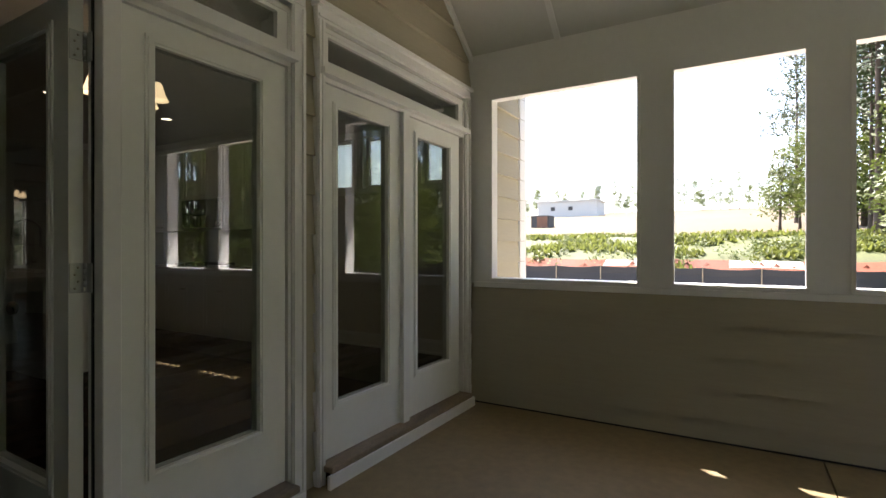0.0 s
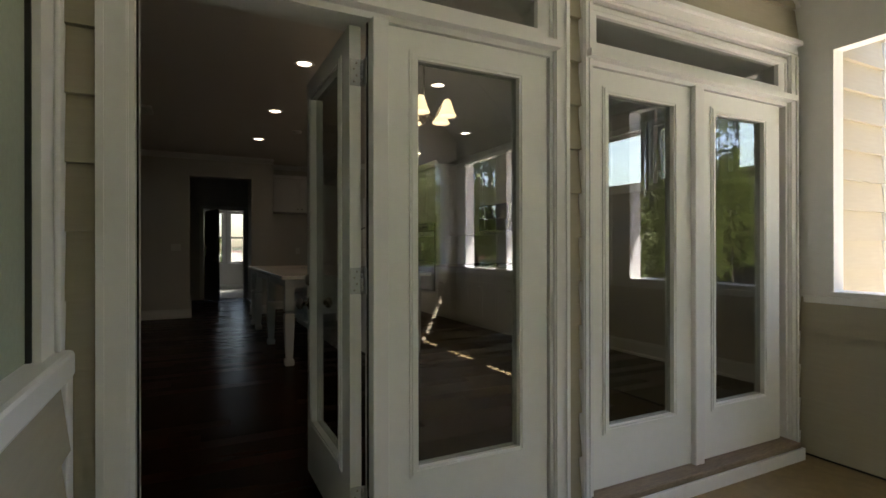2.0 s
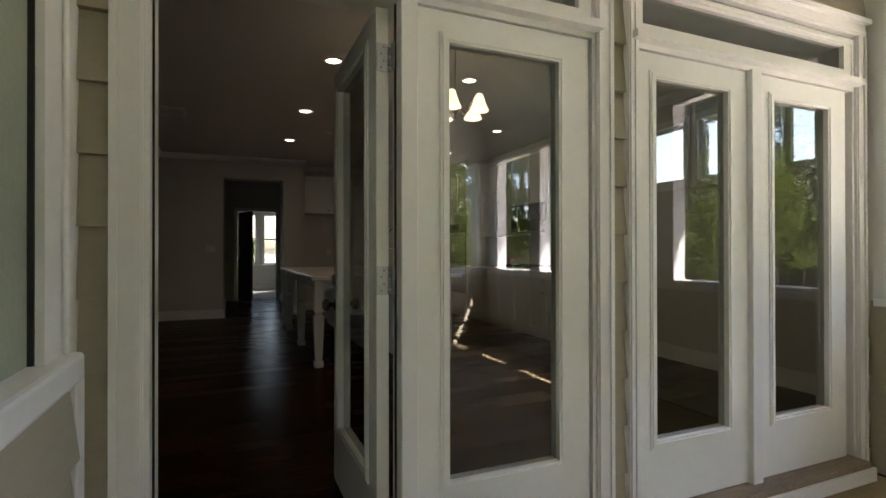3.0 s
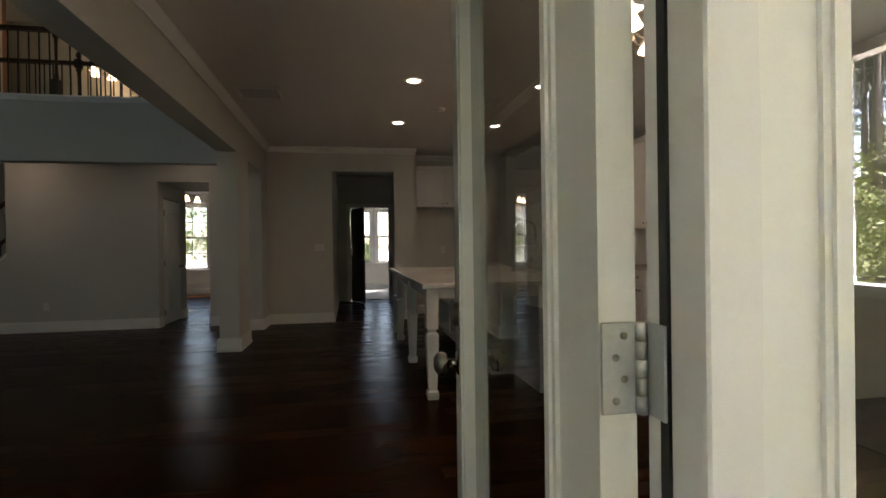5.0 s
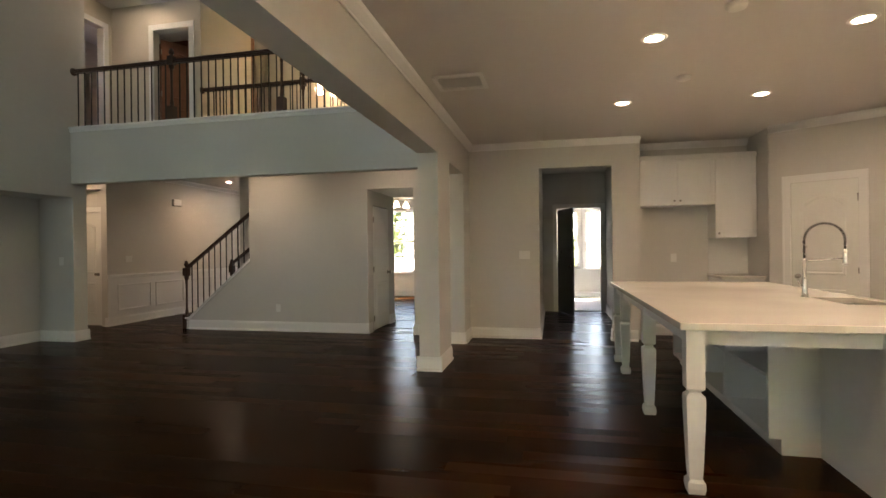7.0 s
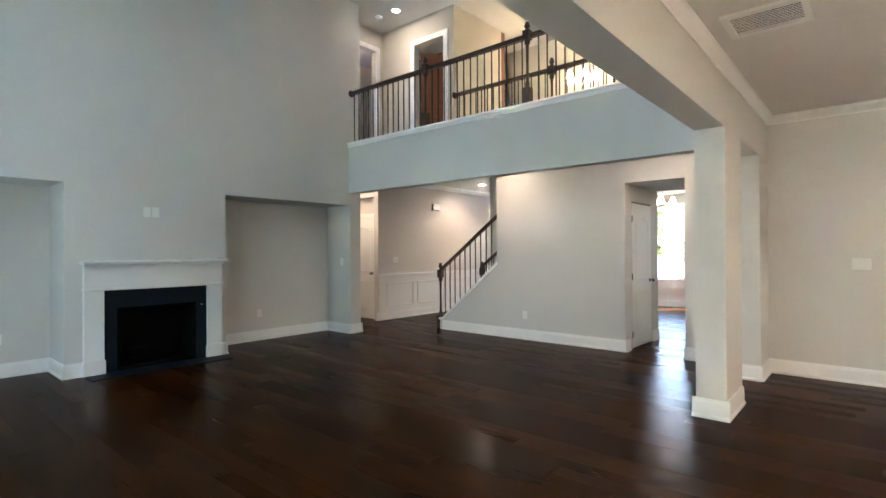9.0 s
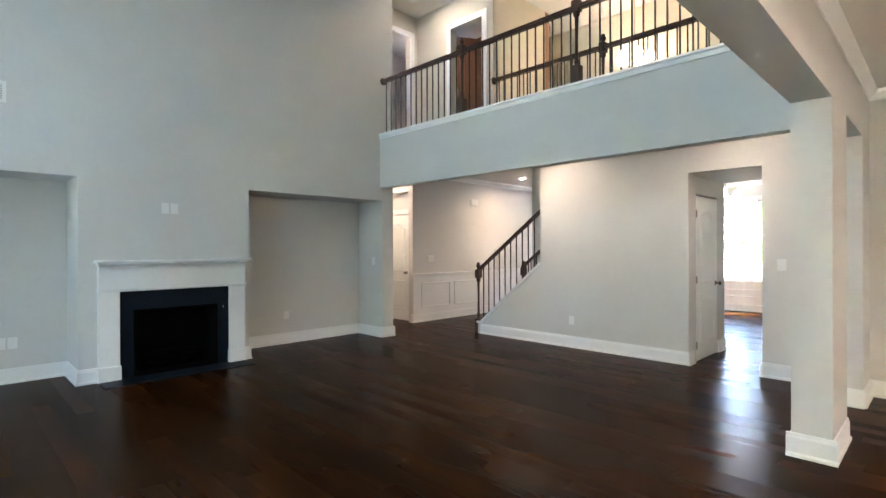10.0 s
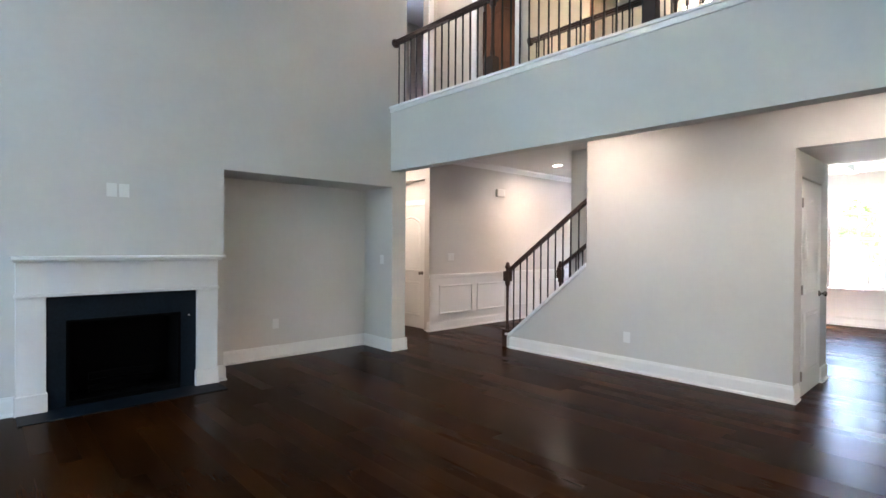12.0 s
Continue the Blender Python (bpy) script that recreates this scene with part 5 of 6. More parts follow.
def shaker_front(parent, name, u0, u1, z0, z1, face, axis, way, knob_at=None):
    """A shaker door or drawer front; face: the plane of the carcass front; way: +1 or -1 along axis."""
    r = 0.058 if (z1 - z0) > 0.25 else 0.035
    t0, t1, t2 = sorted((face, face + way * 0.012)), sorted((face + way * 0.012, face + way * 0.021)), None

    def b(u_0, u_1, t, za, zb):
        return (t[0], t[1], u_0, u_1, za, zb) if axis == "x" else (u_0, u_1, t[0], t[1], za, zb)
    bm = boxes(b(u0, u1, t0, z0, z1), b(u0, u0 + r, t1, z0, z1), b(u1 - r, u1, t1, z0, z1), b(u0 + r, u1 - r, t1, z0, z0 + r), b(u0 + r, u1 - r, t1, z1 - r, z1))
    d = part(name, bm, M_CAB, parent)
    if knob_at:
        u, z = knob_at
        p = (face + way * 0.021, u, z) if axis == "x" else (u, face + way * 0.021, z)
        knob(d, p, (way, 0) if axis == "x" else (0, way))
    return d


def upper_cabinet(label, a, b, z0, z1, back, front, axis, doors=2):
    c = thing("wall_cabinet", label, "cabinet", group="kitchen wall cabinets")
    way = -1
    g = 0.004
    if axis == "y":
        part("body", boxes((a + 0.001, b - 0.001, front, back, z0, z1)), M_CAB, c)
    else:
        part("body", boxes((front, back, a + 0.001, b - 0.001, z0, z1)), M_CAB, c)
    w = (b - a) / doors
    for k in range(doors):
        u0, u1 = a + k * w + g, a + (k + 1) * w - g
        side = u1 - 0.035 if (k == 0 and doors == 2) else u0 + 0.035
        shaker_front(c, "cabinet_door", u0, u1, z0 + g, z1 - g, front, axis, way, (side, z0 + 0.06))
    return c


CAB_TOP = 2.56
upper_cabinet("white shaker wall cabinet over the refrigerator recess", 1.53, 2.52, 1.90, CAB_TOP, 8.549, 8.20, "y")
upper_cabinet("tall white shaker wall cabinet beside the recess", 2.52, 3.04, 1.43, CAB_TOP, 8.549, 8.20, "y", 1)
structure("trim", bevelled(boxes((1.525, 3.045, 8.165, 8.20, CAB_TOP - 0.02, CAB_TOP + 0.05)), 0.008), M_CAB, "white cabinet crown", "trim")


def base_cabinet(label, a, b, front, back, axis, way=-1, drawers=1):
    c = thing("base_cabinet", label, "cabinet", group="kitchen base cabinets")
    if axis == "x":
        part("body", boxes((front, back, a + 0.001, b - 0.001, 0.10, 0.873)), M_CAB, c)
        part("toe_kick", boxes((front + 0.07, back, a + 0.001, b - 0.001, 0.0, 0.10)), M_CAB, c)
    else:
        part("body", boxes((a + 0.001, b - 0.001, front, back, 0.10, 0.873)), M_CAB, c)
        part("toe_kick", boxes((a + 0.001, b - 0.001, front + 0.07, back, 0.0, 0.10)), M_CAB, c)
    shaker_front(c, "drawer", a + 0.004, b - 0.004, 0.70, 0.868, front, axis, way, ((a + b) / 2, 0.785))
    w = (b - a) / 2
    for k in range(2):
        u0, u1 = a + k * w + 0.004, a + (k + 1) * w - 0.004
        shaker_front(c, "cabinet_door", u0, u1, 0.105, 0.692, front, axis, way, (u1 - 0.03 if k == 0 else u0 + 0.03, 0.62))
    return c


base_cabinet("white shaker base cabinet beside the recess", 2.52, 3.04, 7.94, 8.549, "y")
counter = thing("countertop", "white quartz countertop beside the refrigerator recess", "countertop")
part("slab", bevelled(boxes((2.50, 3.045, 7.90, 8.548, 0.876, 0.915)), 0.004), M_QUARTZ, counter)
edges = [2.72, 3.44, 4.16, 5.02, 5.60, 6.10]
for a, b in zip(edges, edges[1:]):
    base_cabinet("white shaker base cabinet along the kitchen wall", a, b, 3.98, RIGHT_X - 0.001, "x")
counter = thing("countertop", "white quartz countertop along the kitchen wall", "countertop")
part("slab", bevelled(boxes((3.95, RIGHT_X - 0.001, 2.70, 6.098, 0.876, 0.915)), 0.004), M_QUARTZ, counter)
upper_cabinet("white shaker wall cabinet beside the oven tower", 5.02, 6.10, 1.42, 2.58, RIGHT_X - 0.001, 4.25, "x")
upper_cabinet("white shaker wall cabinet beside the range hood", 3.30, 4.16, 1.42, 2.58, RIGHT_X - 0.001, 4.25, "x")
upper_cabinet("short white shaker cabinet over the microwave", 4.16, 5.02, 1.86, 2.58, RIGHT_X - 0.001, 4.25, "x")
structure("trim", bevelled(boxes((4.215, 4.25, 3.295, 6.10, 2.56, 2.63)), 0.008), M_CAB, "white cabinet crown", "trim")
micro = thing("microwave", "black and steel microwave over the cooktop", "microwave")
part("body", bbox(4.20, RIGHT_X - 0.001, 4.17, 5.01, 1.45, 1.858, 0.006), M_STEEL, micro)
part("door", bbox(4.185, 4.20, 4.18, 4.80, 1.46, 1.85, 0.004), M_BLACKGLASS, micro, "black glass door")
part("control_panel", bbox(4.188, 4.20, 4.805, 5.00, 1.46, 1.85, 0.003), M_BLACKGLASS, micro)
bm = bmesh.new()
tube(bm, [(4.16, 4.78, 1.50), (4.16, 4.78, 1.81)], 0.009)
part("handle", bm, M_STEEL, micro, "steel bar handle")
cook = thing("cooktop", "steel gas cooktop with black grates", "cooktop")
part("pan", bbox(4.02, 4.52, 4.20, 4.98, 0.915, 0.928, 0.004), M_STEEL, cook)
for k in range(3):
    y0 = 4.24 + 0.245 * k
    part("grate", boxes((4.05, 4.50, y0, y0 + 0.012, 0.955, 0.968), (4.05, 4.50, y0 + 0.20, y0 + 0.212, 0.955, 0.968), (4.05, 4.062, y0, y0 + 0.21, 0.928, 0.968), (4.488, 4.50, y0, y0 + 0.21, 0.928, 0.968), (4.26, 4.275, y0, y0 + 0.21, 0.955, 0.968)), M_IRON, cook, "black iron grate")
structure("backsplash", boxes((RIGHT_X - 0.012, RIGHT_X - 0.001, 2.72, 6.10, 0.916, 1.45), (2.52, 3.04, 8.538, 8.549, 0.916, 1.43)), M_TILE, "white glossy tile backsplash", "backsplash")

# oven tower
tower = thing("oven_cabinet", "tall white cabinet with a built-in double wall oven", "cabinet")
part("lower_box", boxes((3.98, RIGHT_X - 0.001, 6.101, 6.98, 0.10, 0.42)), M_CAB, tower)
part("upper_box", boxes((3.98, RIGHT_X - 0.001, 6.101, 6.98, 1.66, 2.70)), M_CAB, tower)
part("side", boxes((3.98, RIGHT_X - 0.001, 6.101, 6.15, 0.42, 1.66)), M_CAB, tower)
part("side", boxes((3.98, RIGHT_X - 0.001, 6.93, 6.98, 0.42, 1.66)), M_CAB, tower)
part("toe_kick", boxes((4.05, RIGHT_X - 0.001, 6.101, 6.98, 0.0, 0.10)), M_CAB, tower)
for k in range(2):
    u0, u1 = 6.105 + 0.4375 * k, 6.538 + 0.4375 * k
    shaker_front(tower, "cabinet_door", u0, u1, 1.78, 2.60, 3.98, "x", -1, (u1 - 0.035 if k == 0 else u0 + 0.035, 1.85))
shaker_front(tower, "drawer", 6.108, 6.972, 0.12, 0.40, 3.98, "x", -1, (6.54, 0.30))
part("crown", bevelled(boxes((3.94, 4.02, 6.09, 6.99, 2.62, 2.74)), 0.012), M_CAB, tower)
oven = thing("double_wall_oven", "black glass and steel double wall oven", "oven")
part("case", boxes((3.99, 4.40, 6.152, 6.928, 0.43, 1.655)), M_IRON, oven)
part("control_panel", bbox(3.955, 3.99, 6.152, 6.928, 1.52, 1.645, 0.003), M_BLACKGLASS, oven, "black control panel")
part("display", boxes((3.9535, 3.955, 6.42, 6.66, 1.56, 1.60)), M_SLATE, oven)
for z0, z1 in ((0.98, 1.50), (0.44, 0.96)):
    part("oven_door", bbox(3.955, 3.99, 6.152, 6.928, z0, z1, 0.004), M_BLACKGLASS, oven, "black glass oven door")
    part("door_band", bbox(3.9495, 3.955, 6.155, 6.925, z1 - 0.10, z1 - 0.004, 0.002), M_STEEL, oven, "steel door band")
    bm = bmesh.new()
    tube(bm, [(3.955, 6.22, z1 - 0.055), (3.912, 6.22, z1 - 0.055), (3.905, 6.24, z1 - 0.055), (3.905, 6.84, z1 - 0.055), (3.912, 6.86, z1 - 0.055), (3.955, 6.86, z1 - 0.055)], 0.010)
    part("handle", bm, M_STEEL, oven, "steel bar handle")
part("sticker", boxes((3.9538, 3.955, 6.60, 6.70, 1.16, 1.30)), M_PLASTIC, oven, "white paper sticker")

# island
IX0, IX1, IY0, IY1 = 0.945, 2.60, 3.390, 6.72
isl = thing("kitchen_island", "white kitchen island with turned legs and open end shelves", "kitchen island")
top = thing("island_top", "white polished quartz island top with a sink cut-out", "countertop")
bm = bmesh.new()
rim, hole = ((IX0, IY0), (IX1, IY0), (IX1, IY1), (IX0, IY1)), ((2.22, 4.40), (2.52, 4.40), (2.52, 4.92), (2.22, 4.92))
lev = {}
for z in (0.876, 0.915):
    lev[z] = [bm.verts.new((x, y, z)) for x, y in rim], [bm.verts.new((x, y, z)) for x, y in hole]
for z in lev:
    o, h = lev[z]
    for i in range(4):
        bm.faces.new((o[i], o[(i + 1) % 4], h[(i + 1) % 4], h[i]))
for i in range(4):
    j = (i + 1) % 4
    bm.faces.new((lev[0.876][0][i], lev[0.876][0][j], lev[0.915][0][j], lev[0.915][0][i]))
    bm.faces.new((lev[0.876][1][j], lev[0.876][1][i], lev[0.915][1][i], lev[0.915][1][j]))
bmesh.ops.recalc_face_normals(bm, faces=bm.faces)
bevelled(bm, 0.003)
part("slab", bm, M_QUARTZ, top)
part("apron", boxes((IX0 + 0.06, IX0 + 0.08, IY0 + 0.08, IY1 - 0.06, 0.79, 0.875), (IX0 + 0.08, 1.90, IY0 + 0.065, IY0 + 0.085, 0.79, 0.875), (IX0 + 0.08, 1.90, IY1 - 0.08, IY1 - 0.06, 0.79, 0.875)), M_CAB, isl)
part("end_panel", bevelled(boxes((1.90, 2.47, IY0 + 0.02, IY0 + 0.045, 0.0, 0.875)), 0.002), M_CAB, isl)
part("base_shoe", bevelled(boxes((1.893, 2.40, IY0 + 0.006, IY0 + 0.02, 0.0, 0.028)), 0.004), M_CAB, isl)
part("side_panel", boxes((1.90, 1.925, IY0 + 0.045, 4.06, 0.0, 0.875)), M_CAB, isl)
part("cabinet_body", boxes((1.925, 2.47, IY0 + 0.045, 4.38, 0.10, 0.80), (1.925, 2.47, 4.94, IY1 - 0.10, 0.10, 0.875), (1.925, 2.40, IY0 + 0.045, IY1 - 0.10, 0.0, 0.10), (1.925, 2.20, 4.38, 4.94, 0.10, 0.875), (2.20, 2.47, 4.38, 4.94, 0.10, 0.62), (1.925, 2.47, IY0 + 0.045, 4.38, 0.80, 0.875)), M_CAB, isl)
for y0, y1 in ((4.06, 4.90), (4.90, 5.74), (5.74, IY1 - 0.10)):
    for e in (y0, y1 - 0.022):
        part("shelf_side", boxes((1.61, 1.925, e, e + 0.022, 0.125, 0.85)), M_CAB, isl)
    part("shelf_back", boxes((1.903, 1.925, y0 + 0.022, y1 - 0.022, 0.125, 0.85)), M_CAB, isl)
    for z0, z1, x0 in ((0.10, 0.125, 1.61), (0.47, 0.49, 1.63), (0.85, 0.875, 1.61)):
        i = 0.022 if x0 > 1.62 else 0.0
        part("shelf", boxes((x0, 1.903 if i else 1.925, y0 + i, y1 - i, z0, z1)), M_CAB, isl)
    part("toe_kick", boxes((1.68, 1.925, y0, y1, 0.0, 0.10)), M_CAB, isl)
for k in range(4):
    u0 = IY0 + 0.05 + 0.79 * k
    shaker_front(isl, "cabinet_door", u0 + 0.004, u0 + 0.786, 0.11, 0.86, 2.47, "x", 1, (u0 + 0.74, 0.75))


def island_leg(x, y):
    bm = bmesh.new()
    w = 0.046
    box(bm, x - w, x + w, y - w, y + w, 0.56, 0.875)
    rings = [(0.046, 0.56), (0.030, 0.545), (0.030, 0.535), (0.046, 0.52), (0.048, 0.50), (0.046, 0.40), (0.036, 0.14), (0.032, 0.085), (0.030, 0.075), (0.044, 0.060), (0.046, 0.030), (0.040, 0.0)]
    loops = [[bm.verts.new((x + sx * r, y + sy * r, z)) for sx, sy in ((-1, -1), (-0.55, -1), (0.55, -1), (1, -1), (1, -0.55), (1, 0.55), (1, 1), (0.55, 1), (-0.55, 1), (-1, 1), (-1, 0.55), (-1, -0.55))] for r, z in rings]
    for a, b in zip(loops, loops[1:]):
        for i in range(12):
            bm.faces.new((a[i], b[i], b[(i + 1) % 12], a[(i + 1) % 12]))
    bm.faces.new(loops[0]), bm.faces.new(loops[-1][::-1])
    bmesh.ops.recalc_face_normals(bm, faces=bm.faces)
    part("leg", bm, M_CAB, isl, "turned white leg")


for y in (3.46, 4.76, 6.06, IY1 - 0.10):
    if y < 6.3:
        island_leg(1.025, y)
island_leg(1.025, IY1 - 0.09)
wall_plate("white outlet on the island end panel", "outlet", pose(2.235, IY0 + 0.019, 0.71) @ pose(0, 0, 0, 0, 90, 0))
sink = thing("kitchen_sink", "undermount stainless steel sink in the island", "sink")
part("basin", boxes((2.215, 2.525, 4.395, 4.925, 0.66, 0.672), (2.209, 2.219, 4.395, 4.925, 0.66, 0.875), (2.521, 2.531, 4.395, 4.925, 0.66, 0.875), (2.215, 2.525, 4.388, 4.398, 0.66, 0.875), (2.215, 2.525, 4.922, 4.932, 0.66, 0.875)), M_STEEL, sink)
bm = bmesh.new()
lathe(bm, [(0.0, 0.674), (0.035, 0.674), (0.040, 0.6725)], (2.37, 4.66, 0), 16)
part("drain", bm, M_CHROME, sink)
faucet = thing("kitchen_faucet", "tall chrome spring-neck pull-down faucet", "faucet", pose(2.175, 4.88, 0.915, 0, 0, -15))
bm = bmesh.new()
lathe(bm, [(0.0, 0.0), (0.030, 0.0), (0.030, 0.006), (0.022, 0.012), (0.020, 0.05), (0.020, 0.14), (0.016, 0.15), (0.013, 0.16), (0.013, 0.30), (0.0, 0.30)], (0, 0, 0), 16)
part("body", bm, M_CHROME, faucet)
arc = [(0.0, 0, 0.30)] + [(0.125 - 0.125 * math.cos(a), 0, 0.44 + 0.125 * math.sin(a)) for a in [math.pi * i / 14 for i in range(15)]] + [(0.25, 0, 0.36)]
bm = bmesh.new()
tube(bm, arc, 0.008, 8)
part("hose", bm, M_IRON, faucet)
bm = bmesh.new()
coil = []
n = 260
for i in range(n):
    u = i / (n - 1) * (len(arc) - 1)
    k = min(int(u), len(arc) - 2)
    p0, p1 = Vector(arc[k]), Vector(arc[k + 1])
    p = p0.lerp(p1, u - k)
    d = (p1 - p0).normalized()
    side = Vector((0, 1, 0))
    up = side.cross(d)
    a = i * 2 * math.pi / 8
    coil.append(p + (side * math.cos(a) + up * math.sin(a)) * 0.014)
tube(bm, coil, 0.0028, 5)
part("spring", bm, M_CHROME, faucet, "chrome spring coil")
bm = bmesh.new()
lathe(bm, [(0.0, 0.25), (0.018, 0.25), (0.020, 0.27), (0.016, 0.33), (0.013, 0.37), (0.0, 0.37)], (0.25, 0, 0), 14)
part("spray_head", bm, M_CHROME, faucet)
bm = bmesh.new()
tube(bm, [(0.0, 0, 0.285), (0.245, 0, 0.300)], 0.006, 8)
part("holder_arm", bm, M_CHROME, faucet)
bm = bmesh.new()
tube(bm, [(0.0, 0, 0.09), (-0.03, -0.02, 0.09), (-0.05, -0.035, 0.14)], 0.007, 8)
part("lever", bm, M_CHROME, faucet)


# ---- outdoors ----
def ground_height(x, y):
    h = -0.62
    s = max(0.0, min(1.0, (x - 25.0) / 6.0))
    h += 1.75 * s * s * (3 - 2 * s)
    if x > 31:
        h += min((x - 31) * 0.20, 0.8)
    if x > 40:
        h += (min(x, 150) - 40) * 0.088
    if y < -10 and x < 25:
        h += min((-10 - y) * 0.03, 1.0)
    return h + 0.14 * noise.noise((x * 0.25, y * 0.25, 0)) * (1.0 if x > 24 or y < -9 else 0.3)


steps_x = [-1600, -400, -120] + list(range(-60, 20, 4)) + [20 + 0.8 * k for k in range(30)] + list(range(46, 160, 6)) + [260, 500, 2500]
steps_y = [-2500, -500, -200, -120] + list(range(-80, -30, 5)) + [-30 + 1.5 * k for k in range(40)] + list(range(32, 130, 7)) + [300, 900, 2500]
bm = bmesh.new()
grid = [[bm.verts.new((x, y, ground_height(x, y))) for y in steps_y] for x in steps_x]
for i in range(len(steps_x) - 1):
    for j in range(len(steps_y) - 1):
        f = bm.faces.new((grid[i][j], grid[i + 1][j], grid[i + 1][j + 1], grid[i][j + 1]))
        f.smooth = True
        cx, cy = (steps_x[i] + steps_x[i + 1]) / 2, (steps_y[j] + steps_y[j + 1]) / 2
        f.material_index = 1 if 24.2 < cx + 0.8 * noise.noise((cx, cy * 0.6, 3)) < 28.6 else 2 if 28.6 <= cx < 41 or (cy < -6 and cx < 24) else 3 if cx >= 41 else 0
ground = structure("ground", bm, M_GROUND, "clay yard rising to a grassy bank and a dry field", "ground")
for m in (M_CLAY, M_GRASS, M_FIELD):
    ground.data.materials.append(m)

fence = thing("silt_fence", "black fabric silt fence on wooden stakes", "fence")
ys = [-30 + 2.1 * k for k in range(29)]
for k, y in enumerate(ys):
    z = ground_height(23.6, y)
    part("stake", boxes((23.555, 23.595, y - 0.02, y + 0.02, z - 0.1, z + 1.06)), M_STAKE, fence)
for a, b in zip(ys, ys[1:]):
    bm = bmesh.new()
    cols = []
    for i in range(7):
        u = i / 6
        y = a + (b - a) * u
        z = ground_height(23.6, y)
        sag = 0.06 * math.sin(math.pi * u)
        cols.append([bm.verts.new((23.60 + 0.05 * sag + dx, y, z + h - sag * (h > 0.5))) for h, dx in ((-0.05, 0.03), (0.35, 0.0), (0.70, 0.02), (0.99, 0.0))])
    for c0, c1 in zip(cols, cols[1:]):
        for i in range(3):
            bm.faces.new((c0[i], c1[i], c1[i + 1], c0[i + 1]))
    part("fabric", bm, M_FENCE, fence)

def leaf_cloud(bm, rng, c, spread, n, size):
    for _ in range(n):
        p = Vector(c) + Vector((rng.gauss(0, spread[0]), rng.gauss(0, spread[1]), rng.gauss(0, spread[2])))
        u = Vector((rng.gauss(0, 1), rng.gauss(0, 1), rng.gauss(0, 0.7))).normalized()
        w = u.orthogonal().normalized()
        s = size * rng.uniform(0.6, 1.4)
        v = [bm.verts.new(p + u * s), bm.verts.new(p + w * s * 0.45), bm.verts.new(p - u * s), bm.verts.new(p - w * s * 0.45)]
        bm.faces.new(v)


rng = random.Random(5)
bm = bmesh.new()
for _ in range(9000):
    x, y = rng.uniform(27.5, 37.0), rng.uniform(-26, 30)
    if noise.noise((x * 0.5, y * 0.35, 7)) < -0.12 + (0.35 if x < 29 else 0):
        continue
    z = ground_height(x, y)
    h = rng.uniform(0.12, 0.42)
    for _k in range(3):
        a = rng.uniform(0, 6.28)
        dx, dy = math.cos(a), math.sin(a)
        lean = rng.uniform(0.1, 0.3)
        w = rng.uniform(0.06, 0.16)
        v = [bm.verts.new(p) for p in ((x - dy * w, y + dx * w, z - 0.02), (x + dy * w, y - dx * w, z - 0.02), (x + dx * lean, y + dy * lean, z + h))]
        bm.faces.new(v)
tagged(link("weeds", bm, M_WEED), "tall green weeds on the bank", "weeds", kind="stuff")
bm = bmesh.new()
for _ in range(110):
    x, y = rng.uniform(27.8, 33.5), rng.uniform(-20, 26)
    z = ground_height(x, y)
    s = rng.uniform(0.18, 0.42)
    leaf_cloud(bm, rng, (x, y, z + s * 0.7), (s * 0.7, s * 0.8, s * 0.45), 60, 0.085)
tagged(link("brush", bm, M_LEAF), "low green brush on the bank", "brush", kind="stuff")
bm = bmesh.new()
for _ in range(500):
    x, y = rng.uniform(24.8, 28.5), rng.uniform(-26, 30)
    z = ground_height(x, y)
    r = rng.uniform(0.05, 0.22)
    o = [bm.verts.new((x + r * math.cos(k * 1.05 + x) * rng.uniform(0.7, 1.2), y + r * math.sin(k * 1.05 + x) * rng.uniform(0.7, 1.2), z - 0.04)) for k in range(6)]
    t = bm.verts.new((x + rng.uniform(-0.4, 0.4) * r, y, z + r * rng.uniform(0.4, 0.8)))
    for k in range(6):
        bm.faces.new((o[k], o[(k + 1) % 6], t))
tagged(link("clods", bm, M_CLAY), "loose red clay clods on the bank", "clods", kind="stuff")


def trunk_mesh(bm, rng, h, r, limbs, lo):
    bend = rng.uniform(-0.4, 0.4), rng.uniform(-0.4, 0.4)
    pts = [(bend[0] * (i / 8) ** 2, bend[1] * (i / 8) ** 2, h * i / 8) for i in range(9)]
    rings = []
    for i, p in enumerate(pts):
        rr = r * (1 - 0.85 * i / 8) * (1.35 if i == 0 else 1)
        rings.append([bm.verts.new((p[0] + rr * math.cos(k * math.pi / 4), p[1] + rr * math.sin(k * math.pi / 4), p[2])) for k in range(8)])
    for a, b in zip(rings, rings[1:]):
        for k in range(8):
            bm.faces.new((a[k], a[(k + 1) % 8], b[(k + 1) % 8], b[k])).smooth = True
    tips = []
    for _ in range(limbs):
        u = rng.uniform(lo, 0.97)
        a = rng.uniform(0, 6.28)
        ln = h * 0.17 * (1.25 - u) * rng.uniform(0.7, 1.4)
        p = Vector((bend[0] * u * u, bend[1] * u * u, h * u))
        q = p + Vector((math.cos(a) * ln, math.sin(a) * ln, ln * rng.uniform(0.05, 0.5)))
        tube(bm, [p, p.lerp(q, 0.5) + Vector((0, 0, 0.05 * ln)), q], r * 0.14, 4)
        tips += [q, p.lerp(q, 0.6)]
    return tips


